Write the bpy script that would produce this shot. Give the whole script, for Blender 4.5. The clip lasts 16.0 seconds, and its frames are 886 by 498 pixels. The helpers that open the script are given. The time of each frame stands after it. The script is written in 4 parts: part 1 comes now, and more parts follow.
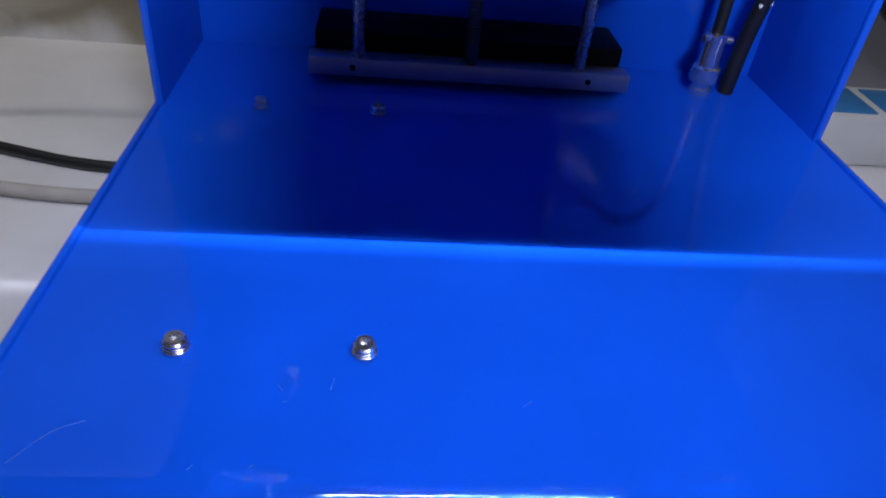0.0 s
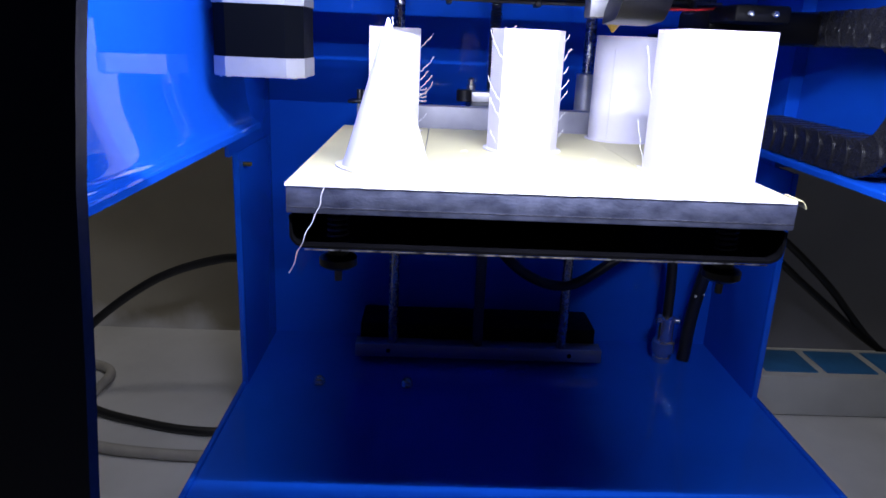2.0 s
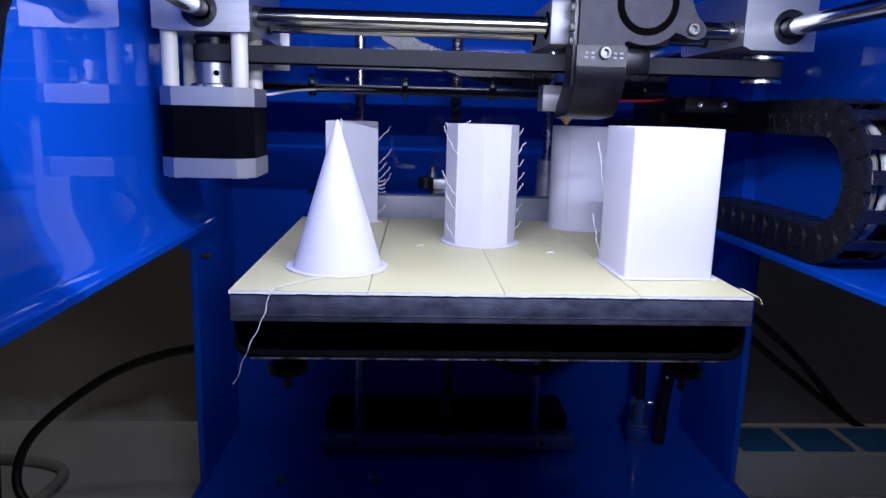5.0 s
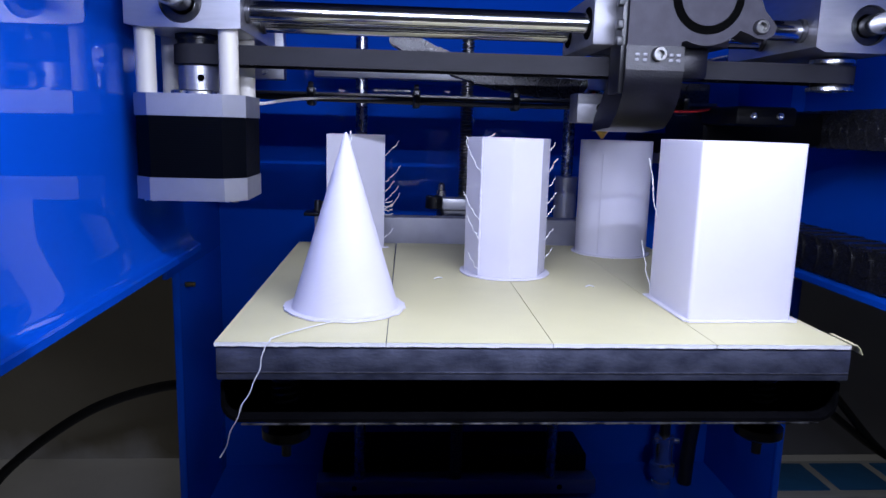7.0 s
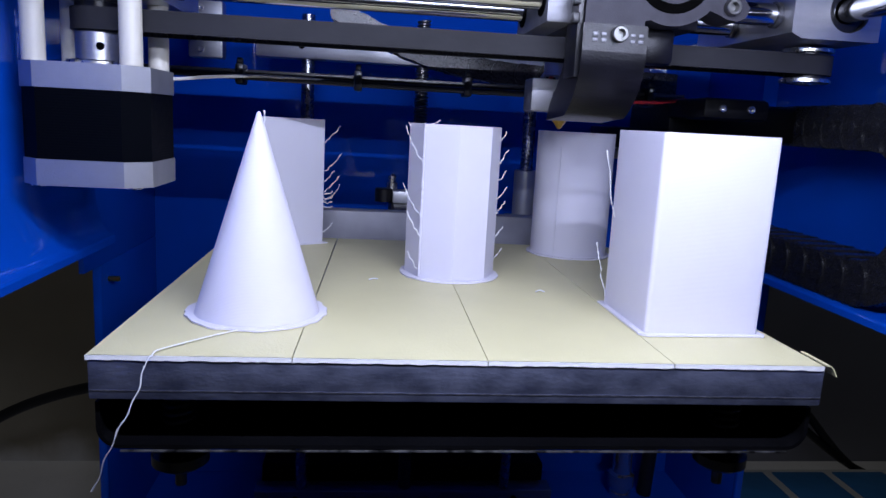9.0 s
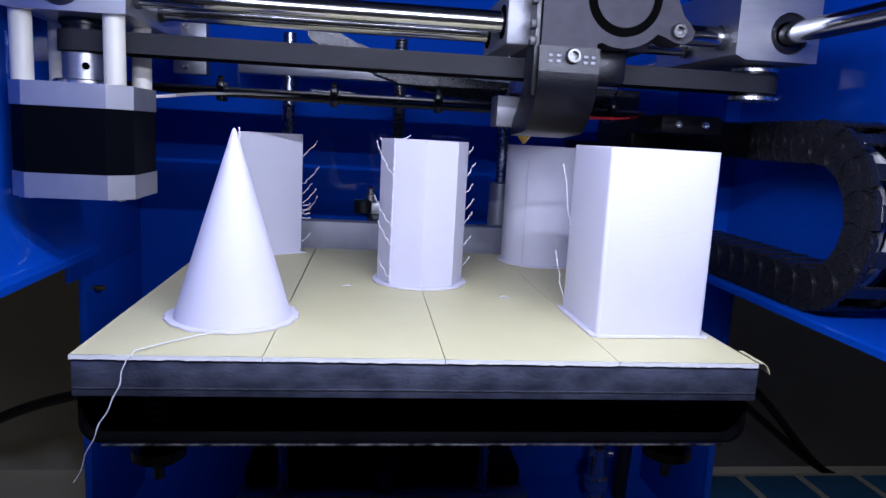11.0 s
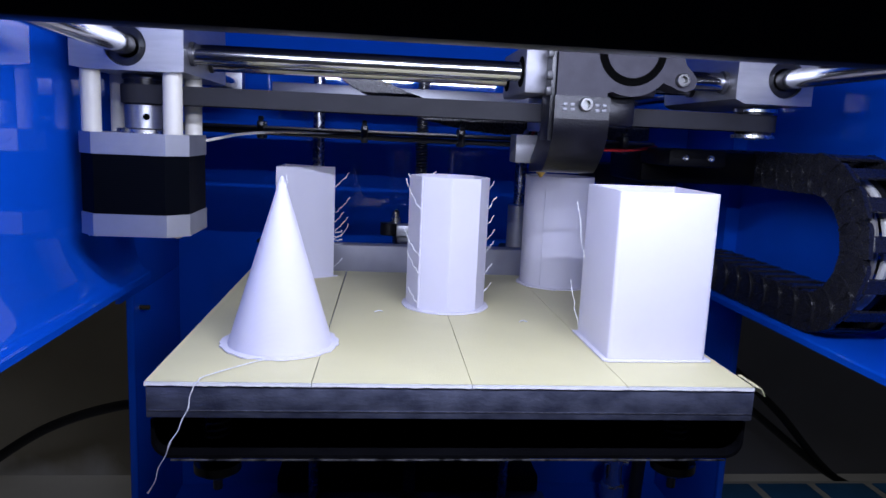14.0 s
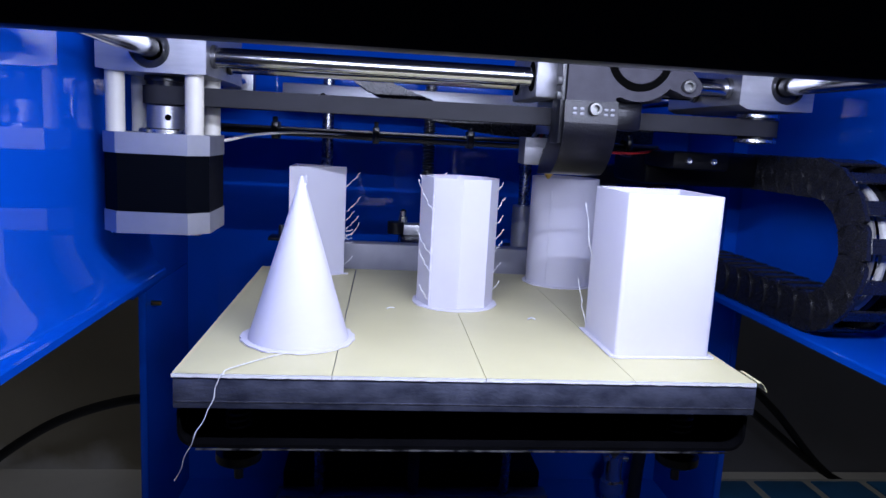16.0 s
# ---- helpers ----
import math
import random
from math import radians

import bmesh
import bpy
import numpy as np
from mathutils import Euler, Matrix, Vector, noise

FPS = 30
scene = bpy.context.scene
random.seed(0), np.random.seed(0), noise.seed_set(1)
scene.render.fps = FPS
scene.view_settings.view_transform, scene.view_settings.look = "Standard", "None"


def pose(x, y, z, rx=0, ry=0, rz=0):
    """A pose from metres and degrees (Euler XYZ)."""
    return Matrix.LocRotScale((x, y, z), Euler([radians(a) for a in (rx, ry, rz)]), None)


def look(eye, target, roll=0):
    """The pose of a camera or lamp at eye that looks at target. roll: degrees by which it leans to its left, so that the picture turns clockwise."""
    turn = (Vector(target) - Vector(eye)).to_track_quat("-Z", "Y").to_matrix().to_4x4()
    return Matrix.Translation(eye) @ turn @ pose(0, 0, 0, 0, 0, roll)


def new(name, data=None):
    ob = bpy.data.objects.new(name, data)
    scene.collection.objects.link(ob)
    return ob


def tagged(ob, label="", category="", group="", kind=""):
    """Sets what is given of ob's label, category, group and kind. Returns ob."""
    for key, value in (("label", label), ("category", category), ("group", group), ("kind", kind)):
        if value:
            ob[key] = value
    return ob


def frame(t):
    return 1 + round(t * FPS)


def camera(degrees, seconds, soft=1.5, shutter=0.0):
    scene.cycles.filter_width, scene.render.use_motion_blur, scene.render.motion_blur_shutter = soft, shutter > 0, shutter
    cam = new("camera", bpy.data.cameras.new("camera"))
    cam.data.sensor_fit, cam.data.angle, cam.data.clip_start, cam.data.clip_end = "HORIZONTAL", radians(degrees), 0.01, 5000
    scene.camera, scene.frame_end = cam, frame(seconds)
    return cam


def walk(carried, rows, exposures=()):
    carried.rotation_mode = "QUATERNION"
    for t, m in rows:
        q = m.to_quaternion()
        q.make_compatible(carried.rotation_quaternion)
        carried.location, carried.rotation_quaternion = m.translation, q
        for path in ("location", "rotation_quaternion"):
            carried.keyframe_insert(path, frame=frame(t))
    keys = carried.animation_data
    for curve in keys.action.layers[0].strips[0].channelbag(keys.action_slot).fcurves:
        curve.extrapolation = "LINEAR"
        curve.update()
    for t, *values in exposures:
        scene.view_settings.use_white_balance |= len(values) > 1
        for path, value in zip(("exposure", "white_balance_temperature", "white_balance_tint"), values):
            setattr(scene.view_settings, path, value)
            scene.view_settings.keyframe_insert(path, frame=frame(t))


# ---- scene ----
cam = camera(64.6, 16.0, 1.5, 0.25)

# seconds, eye, target, roll
PATH = [
    (0, (-0.0539, -0.1541, -0.0191), (-0.0258, 0.0855, -0.1974), 6.23),
    (0.5, (-0.0570, -0.2180, 0.0190), (-0.0387, 0.0408, -0.1316), 4.00),
    (1, (-0.0546, -0.2279, 0.0362), (-0.0371, 0.0407, -0.0962), 3.63),
    (1.5, (-0.0424, -0.2475, 0.0525), (-0.0375, 0.0333, -0.0529), 2.00),
    (2, (-0.0450, -0.2657, 0.0556), (-0.0378, 0.0216, -0.0307), 2.41),
    (2.5, (-0.0494, -0.2755, 0.0654), (-0.0396, 0.0158, -0.0056), 2.08),
    (3, (-0.0450, -0.2839, 0.0662), (-0.0336, 0.0090, 0.0021), 1.87),
    (3.5, (-0.0385, -0.2806, 0.0679), (-0.0258, 0.0129, 0.0074), 1.44),
    (4, (-0.0330, -0.2736, 0.0688), (-0.0207, 0.0204, 0.0102), 1.39),
    (6.5, (-0.0431, -0.2211, 0.0637), (-0.0217, 0.0733, 0.0095), 1.74),
    (7, (-0.0463, -0.2064, 0.0656), (-0.0260, 0.0884, 0.0142), 1.51),
    (7.5, (-0.0427, -0.1873, 0.0674), (-0.0273, 0.1077, 0.0154), 2.59),
    (8, (-0.0441, -0.1757, 0.0619), (-0.0228, 0.1187, 0.0085), 3.20),
    (8.5, (-0.0392, -0.1761, 0.0612), (-0.0100, 0.1176, 0.0076), 3.13),
    (9, (-0.0301, -0.1773, 0.0628), (0.0019, 0.1161, 0.0092), 3.01),
    (11.5, (-0.0228, -0.1978, 0.0655), (0.0131, 0.0962, 0.0177), 3.01),
    (12, (-0.0270, -0.2010, 0.0707), (0.0080, 0.0930, 0.0220), 2.93),
    (12.5, (-0.0259, -0.2014, 0.0705), (0.0058, 0.0927, 0.0204), 2.65),
    (13, (-0.0263, -0.2034, 0.0765), (0.0058, 0.0907, 0.0266), 2.82),
    (13.5, (-0.0267, -0.2077, 0.0775), (0.0029, 0.0868, 0.0288), 2.77),
    (14, (-0.0296, -0.2163, 0.0795), (-0.0009, 0.0785, 0.0321), 2.54),
    (14.5, (-0.0348, -0.2267, 0.0817), (-0.0061, 0.0683, 0.0348), 2.59),
    (15, (-0.0356, -0.2294, 0.0808), (-0.0054, 0.0653, 0.0338), 2.78),
    (15.5, (-0.0379, -0.2272, 0.0793), (-0.0083, 0.0675, 0.0318), 2.86),
    (16, (-0.0371, -0.2245, 0.0805), (-0.0068, 0.0701, 0.0328), 3.01),
]
EXPOSURES = [(0, 2.65, 6700, 10), (0.5, 3.2, 6700, 10), (1.0, 3.3, 6700, 10), (1.5, 2.1, 6800, 10), (2.0, 1.1, 6800, 10), (2.5, 0.8, 6750, 10), (3.0, 0.55, 6700, 10), (3.5, 0.28, 6600, 10),
             (4.0, 0.03, 6550, 10), (6.5, -0.2, 6500, 10), (9.0, -0.32, 6500, 10), (11.5, -0.3, 6550, 10), (14.0, -0.32, 6550, 10), (16.0, -0.18, 6450, 10)]
walk(cam, [(t, look(eye, target, roll)) for t, eye, target, roll in PATH], EXPOSURES)

# ---- light ----
world = bpy.data.worlds.new("room_light")
world.use_nodes = True
world.node_tree.nodes["Background"].inputs["Color"].default_value = (0.80, 0.86, 1.0, 1)
world.node_tree.nodes["Background"].inputs["Strength"].default_value = 0.006
scene.world = world

# the lamp strip behind the head of the fascia
led = bpy.data.lights.new("lamp_strip_light", "AREA")
led.shape, led.size, led.size_y, led.energy, led.color = "RECTANGLE", 0.225, 0.0012, 0.30, (0.675, 0.735, 1.02)
new("lamp_strip_light", led).matrix_world = look((0.0195, -0.074, 0.112), (0.0195, 0.06, 0.02))
led_high = bpy.data.lights.new("lamp_strip_light", "AREA")
led_high.shape, led_high.size, led_high.size_y, led_high.energy, led_high.color = "RECTANGLE", 0.235, 0.0012, 0.76, (0.675, 0.735, 1.02)
new("lamp_strip_light", led_high).matrix_world = look((0.010, -0.0943, 0.149), (0.010, 0.10, 0.06))
lamp = bpy.data.lights.new("ceiling_lamp_light", "AREA")
lamp.shape, lamp.size, lamp.size_y, lamp.energy, lamp.color = "RECTANGLE", 1.2, 0.3, 4.0, (0.98, 0.98, 1.0)
new("ceiling_lamp_light", lamp).matrix_world = look((-0.10, 0.05, 2.1), (-0.05, 0.25, -0.26))


# ---- materials ----
def material(name, colour, rough=0.5, metal=0.0, vary=0.12, scale=60.0, bump=0.0, bump_scale=400.0, coat=0.0, rough_vary=0.1, stretch=(1, 1, 1), second=None, dirt=0.0, ior=1.5, sub=0.0):
    m = bpy.data.materials.new(name)
    m.use_nodes = True
    n, l = m.node_tree.nodes, m.node_tree.links
    b = n["Principled BSDF"]
    b.inputs["Metallic"].default_value, b.inputs["IOR"].default_value = metal, ior
    b.inputs["Coat Weight"].default_value, b.inputs["Coat Roughness"].default_value = coat, 0.025
    if sub:
        b.inputs["Subsurface Weight"].default_value, b.inputs["Subsurface Scale"].default_value = sub, 0.004
        b.inputs["Subsurface Radius"].default_value = (1.0, 0.95, 1.0)
    tc, mp = n.new("ShaderNodeTexCoord"), n.new("ShaderNodeMapping")
    mp.inputs["Scale"].default_value = stretch
    l.new(tc.outputs["Object"], mp.inputs["Vector"])
    big, fine = n.new("ShaderNodeTexNoise"), n.new("ShaderNodeTexNoise")
    big.inputs["Scale"].default_value, big.inputs["Detail"].default_value = scale, 6
    fine.inputs["Scale"].default_value, fine.inputs["Detail"].default_value = bump_scale, 4
    for t in (big, fine):
        l.new(mp.outputs["Vector"], t.inputs["Vector"])
    ramp = n.new("ShaderNodeMix")
    ramp.data_type = "RGBA"
    dark = second or tuple(c * (1 - 2 * vary) for c in colour)
    ramp.inputs["A"].default_value, ramp.inputs["B"].default_value = (*dark, 1), (*colour, 1)
    mr = n.new("ShaderNodeMapRange")
    mr.inputs["From Min"].default_value, mr.inputs["From Max"].default_value = 0.35 - dirt, 0.65 - dirt
    l.new(big.outputs["Fac"], mr.inputs["Value"])
    l.new(mr.outputs["Result"], ramp.inputs["Factor"])
    l.new(ramp.outputs["Result"], b.inputs["Base Color"])
    rr = n.new("ShaderNodeMapRange")
    rr.inputs["To Min"].default_value, rr.inputs["To Max"].default_value = max(rough - rough_vary, 0.02), min(rough + rough_vary, 1)
    l.new(fine.outputs["Fac"], rr.inputs["Value"])
    l.new(rr.outputs["Result"], b.inputs["Roughness"])
    if bump:
        bp = n.new("ShaderNodeBump")
        bp.inputs["Strength"].default_value, bp.inputs["Distance"].default_value = bump, 0.0005
        l.new(fine.outputs["Fac"], bp.inputs["Height"])
        l.new(bp.outputs["Normal"], b.inputs["Normal"])
    return m


def layered(name, colour, pitch, strength, rough, sub=0.15, ior=1.5):
    """Printed plastic: fine horizontal layers."""
    m = material(name, colour, rough, vary=0.015, scale=40, rough_vary=0.06, sub=sub, ior=ior)
    n, l = m.node_tree.nodes, m.node_tree.links
    w = n.new("ShaderNodeTexWave")
    w.bands_direction, w.inputs["Scale"].default_value, w.inputs["Distortion"].default_value = "Z", 0.314 / pitch, 0.4
    tc = n.new("ShaderNodeTexCoord")
    l.new(tc.outputs["Object"], w.inputs["Vector"])
    bp = n.new("ShaderNodeBump")
    bp.inputs["Strength"].default_value, bp.inputs["Distance"].default_value = strength, 0.0002
    l.new(w.outputs["Fac"], bp.inputs["Height"])
    l.new(bp.outputs["Normal"], n["Principled BSDF"].inputs["Normal"])
    return m


BLUE = material("blue_enamel", (0.002, 0.084, 0.58), 0.5, vary=0.05, scale=14, coat=0.8, ior=1.04, bump=0.008, bump_scale=700, rough_vary=0.05)
# near-black copy of BLUE, with the shade of the unlit side in its colour
FASCIA = material("shaded_blue_enamel", (0.0015, 0.006, 0.030), 0.45, ior=1.25, vary=0.1, scale=20)
PLA = layered("white_print_plastic", (0.63, 0.615, 0.705), 0.0004, 0.12, 0.55, 0.35, 1.28)
BRIM = material("thin_brim_plastic", (0.70, 0.68, 0.75), 0.55, vary=0.03, scale=200, ior=1.3)
STRING = material("white_plastic_string", (0.70, 0.70, 0.72), 0.4, vary=0.02)
TAPE = material("cream_masking_tape", (0.64, 0.59, 0.34), 0.55, vary=0.03, scale=30, bump=0.25, bump_scale=1500)
TAPE_EDGE = material("torn_tape_edge", (0.86, 0.86, 0.85), 0.7, vary=0.04, scale=300, bump=0.15, bump_scale=900)
ALU = material("milled_aluminium", (0.47, 0.475, 0.50), 0.42, 1.0, vary=0.05, scale=90, bump=0.08, bump_scale=1400, stretch=(1, 1, 6))
LIGHTALU = material("fine_ground_metal", (0.58, 0.58, 0.60), 0.4, 0.55, vary=0.05, scale=90, bump=0.04, bump_scale=1400)
CAP = material("cast_motor_cap", (0.46, 0.465, 0.49), 0.45, 0.85, vary=0.05, scale=80, bump=0.1, bump_scale=1800)
BEDALU = material("worn_bed_plate", (0.215, 0.235, 0.335), 0.42, 0.75, vary=0.2, scale=150, bump=0.35, bump_scale=1100, second=(0.085, 0.095, 0.15), rough_vary=0.25, stretch=(0.55, 1, 1))
DULLALU = material("dull_aluminium", (0.26, 0.26, 0.28), 0.5, 0.8, vary=0.08, scale=120, bump=0.1, bump_scale=1500)
DARKSTEEL = material("dull_dark_steel", (0.10, 0.10, 0.11), 0.4, 0.8, vary=0.1, scale=200)
WORNEDGE = material("worn_bare_edge", (0.55, 0.55, 0.55), 0.35, 0.9, vary=0.4, scale=260, second=(0.03, 0.03, 0.03))
WORNLINE = material("faint_worn_line", (0.30, 0.30, 0.34), 0.4, 0.8, vary=0.4, scale=330, second=(0.12, 0.125, 0.16), dirt=-0.08)
NICKEL = material("nickel_plate", (0.82, 0.79, 0.70), 0.24, 1.0, vary=0.1, scale=300)
PLATED = material("bright_nickel_fitting", (0.86, 0.85, 0.80), 0.15, 0.95, vary=0.1, scale=300)
CHROME = material("polished_steel", (0.60, 0.60, 0.62), 0.15, 1.0, vary=0.02, rough_vary=0.03)
STEEL = material("zinc_steel", (0.62, 0.61, 0.58), 0.28, 1.0, vary=0.08, scale=200)
BLACK = material("black_enamel", (0.006, 0.006, 0.008), 0.33, vary=0.2, scale=50, bump=0.05)
TRAY = material("matt_black_sheet", (0.003, 0.003, 0.004), 0.5, ior=1.2, vary=0.2, scale=50)
SCREW = material("dull_screw_steel", (0.17, 0.17, 0.165), 0.34, 0.9, vary=0.1, scale=300)
LAMINATE = layered("motor_lamination", (0.0015, 0.002, 0.0035), 0.0009, 0.16, 0.45, 0.0, 1.09)
PLASTIC = material("black_printed_plastic", (0.004, 0.004, 0.007), 0.33, ior=1.38, vary=0.25, scale=120, bump=0.22, bump_scale=900, stretch=(1.0, 1.0, 1.6))
FANBLACK = material("fan_housing_plastic", (0.046, 0.044, 0.054), 0.5, ior=1.25, vary=0.1, scale=200, bump=0.15, bump_scale=2500)
CHAIN = material("black_chain_plastic", (0.018, 0.018, 0.022), 0.28, vary=0.15, scale=150, bump=0.15, bump_scale=1200)
MATTALU = material("matt_aluminium", (0.40, 0.40, 0.44), 0.6, 0.35, vary=0.05, scale=90, bump=0.08, bump_scale=1400)
GUIDE = material("ground_guide_steel", (0.36, 0.36, 0.38), 0.27, 1.0, vary=0.05, scale=120, rough_vary=0.05)
RUBBER = material("grey_timing_belt", (0.017, 0.017, 0.021), 0.62, ior=1.3, vary=0.2, scale=60, bump=0.06, bump_scale=1000, stretch=(0.5, 1, 1))
CABLE = material("black_cable_sheath", (0.010, 0.010, 0.011), 0.45, vary=0.1)
GREYCABLE = material("grey_cable_sheath", (0.38, 0.355, 0.31), 0.5, vary=0.08)
WHITECABLE = material("white_cable_sheath", (0.75, 0.74, 0.70), 0.5, vary=0.05)
REDCABLE = material("red_cable_sheath", (0.55, 0.02, 0.025), 0.45, vary=0.05)
NYLON = material("white_nylon", (0.62, 0.59, 0.51), 0.45, vary=0.04, scale=90)
BRASS = material("brass", (0.72, 0.47, 0.13), 0.3, 1.0, vary=0.08, scale=300)
# near-black that paints in the shade inside holes and recesses
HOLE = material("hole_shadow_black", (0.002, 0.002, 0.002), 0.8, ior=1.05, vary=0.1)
TABLE = material("pale_stone_tabletop", (0.68, 0.67, 0.65), 0.32, vary=0.1, scale=9, second=(0.52, 0.51, 0.49), dirt=0.08, bump=0.04)
PLASTER = material("beige_plaster", (0.42, 0.378, 0.285), 0.8, vary=0.06, scale=12, bump=0.3, bump_scale=260)
# white mineral bloom rising from the foot of the wall
pn, pl = PLASTER.node_tree.nodes, PLASTER.node_tree.links
ptc, pmap, pnoise, psep = pn.new("ShaderNodeTexCoord"), pn.new("ShaderNodeMapping"), pn.new("ShaderNodeTexNoise"), pn.new("ShaderNodeSeparateXYZ")
pmap.inputs["Scale"].default_value = (20, 1, 13)
pnoise.inputs["Scale"].default_value, pnoise.inputs["Detail"].default_value = 1.0, 5
pl.new(ptc.outputs["Object"], pmap.inputs["Vector"])
pl.new(pmap.outputs["Vector"], pnoise.inputs["Vector"])
pl.new(ptc.outputs["Object"], psep.inputs["Vector"])
prise, pmask, pmix = pn.new("ShaderNodeMath"), pn.new("ShaderNodeMapRange"), pn.new("ShaderNodeMix")
prise.operation = "MULTIPLY_ADD"
prise.inputs[1].default_value = -0.09
pl.new(pnoise.outputs["Fac"], prise.inputs[0])
pl.new(psep.outputs["Z"], prise.inputs[2])
pmask.inputs["From Min"].default_value, pmask.inputs["From Max"].default_value = -0.283, -0.318
pl.new(prise.outputs["Value"], pmask.inputs["Value"])
pmix.data_type = "RGBA"
pbase = pn["Principled BSDF"].inputs["Base Color"]
pl.new(pmask.outputs["Result"], pmix.inputs["Factor"])
pl.new(pbase.links[0].from_socket, pmix.inputs["A"])
pmix.inputs["B"].default_value = (0.72, 0.71, 0.69, 1)
pl.new(pmix.outputs["Result"], pbase)
GREYWALL = material("blue_grey_wall_paint", (0.22, 0.225, 0.265), 0.75, vary=0.06, scale=10, bump=0.2, bump_scale=260)
STRIP_WHITE = material("white_strip_plastic", (0.50, 0.50, 0.47), 0.4, vary=0.05, scale=30)
SCUFF = material("bare_scuffed_enamel", (0.10, 0.20, 0.68), 0.5, vary=0.3, scale=400)
GLOW = bpy.data.materials.new("glowing_tube")
GLOW.use_nodes = True
GLOW.node_tree.nodes["Principled BSDF"].inputs["Emission Color"].default_value = (0.77, 0.845, 1.0, 1)
GLOW.node_tree.nodes["Principled BSDF"].inputs["Emission Strength"].default_value = 12
SOCKET_BLUE = material("blue_socket_plastic", (0.03, 0.16, 0.36), 0.4, vary=0.08, scale=60)


# ---- mesh helpers ----
def finish(name, bm, mat, parent=None, label="", angle=32, m=None):
    bmesh.ops.recalc_face_normals(bm, faces=bm.faces)
    me = bpy.data.meshes.new(name)
    for f in bm.faces:
        f.smooth = True
    bm.to_mesh(me)
    bm.free()
    me.set_sharp_from_angle(angle=radians(angle))
    me.materials.append(mat)
    ob = new(name, me)
    if m is not None:
        ob.matrix_basis = m
    if parent is not None:
        ob.parent = parent
    if label:
        ob["label"] = label
    return ob


def part(name, bm, mat, parent, label="", m=None):
    return finish(name, bm, mat, parent, label, m=m)


def thing(name, label, category, at=(0, 0, 0), group="", kind=""):
    ob = new(name)
    ob.empty_display_size = 0.01
    ob.location = at
    return tagged(ob, label, category, group, kind)


def box(bm, x0, x1, y0, y1, z0, z1, bevel=0.0, seg=2):
    r = bmesh.ops.create_cube(bm, size=1, matrix=Matrix.Translation(((x0 + x1) / 2, (y0 + y1) / 2, (z0 + z1) / 2)) @ Matrix.Diagonal((x1 - x0, y1 - y0, z1 - z0, 1)))
    if bevel:
        edges = list({e for v in r["verts"] for e in v.link_edges})
        bmesh.ops.bevel(bm, geom=edges, offset=bevel, segments=seg, affect="EDGES", profile=0.5)
    return bm


def cyl(bm, a, b, r, r2=None, seg=24, caps=True):
    a, b = Vector(a), Vector(b)
    m = Matrix.Translation((a + b) / 2) @ (b - a).to_track_quat("Z", "Y").to_matrix().to_4x4()
    bmesh.ops.create_cone(bm, cap_ends=caps, segments=seg, radius1=r, radius2=r if r2 is None else r2, depth=(b - a).length, matrix=m)
    return bm


def prism(bm, outline, z0, z1, axis="z"):
    """An outline of (u, v) drawn out from z0 to z1 along an axis."""
    put = {"z": lambda u, v, w: (u, v, w), "x": lambda u, v, w: (w, u, v), "y": lambda u, v, w: (u, w, v)}[axis]
    low = [bm.verts.new(put(u, v, z0)) for u, v in outline]
    high = [bm.verts.new(put(u, v, z1)) for u, v in outline]
    k = len(outline)
    bm.faces.new(low[::-1])
    bm.faces.new(high)
    for i in range(k):
        bm.faces.new((low[i], low[(i + 1) % k], high[(i + 1) % k], high[i]))
    return bm


def strip_sheet(bm, line, thick, w0, w1, axis="y"):
    """A bent sheet: a profile line of (u, v) with a thickness, drawn out along an axis."""
    pts = [Vector(p) for p in line]
    off = []
    for i, p in enumerate(pts):
        d = (pts[min(i + 1, len(pts) - 1)] - pts[max(i - 1, 0)]).normalized()
        off.append(p + Vector((-d.y, d.x)) * thick)
    outline = [tuple(p) for p in pts] + [tuple(p) for p in reversed(off)]
    put = {"x": lambda u, v, w: (w, u, v), "y": lambda u, v, w: (u, w, v)}[axis]
    low = [bm.verts.new(put(u, v, w0)) for u, v in outline]
    high = [bm.verts.new(put(u, v, w1)) for u, v in outline]
    k = len(outline)
    for i in range(k):
        bm.faces.new((low[i], low[(i + 1) % k], high[(i + 1) % k], high[i]))
    n = len(pts)
    for ring in (low, high):
        for i in range(n - 1):
            bm.faces.new((ring[i], ring[i + 1], ring[k - 2 - i], ring[k - 1 - i]))
    return bm


def spline(points, per=10):
    pts = [Vector(p) for p in points]
    pts = [2 * pts[0] - pts[1]] + pts + [2 * pts[-1] - pts[-2]]
    out = []
    for i in range(1, len(pts) - 2):
        a, b, c, d = pts[i - 1 : i + 3]
        for s in range(per):
            t = s / per
            out.append(0.5 * (2 * b + (c - a) * t + (2 * a - 5 * b + 4 * c - d) * t * t + (3 * b - a - 3 * c + d) * t**3))
    return out + [pts[-2]]


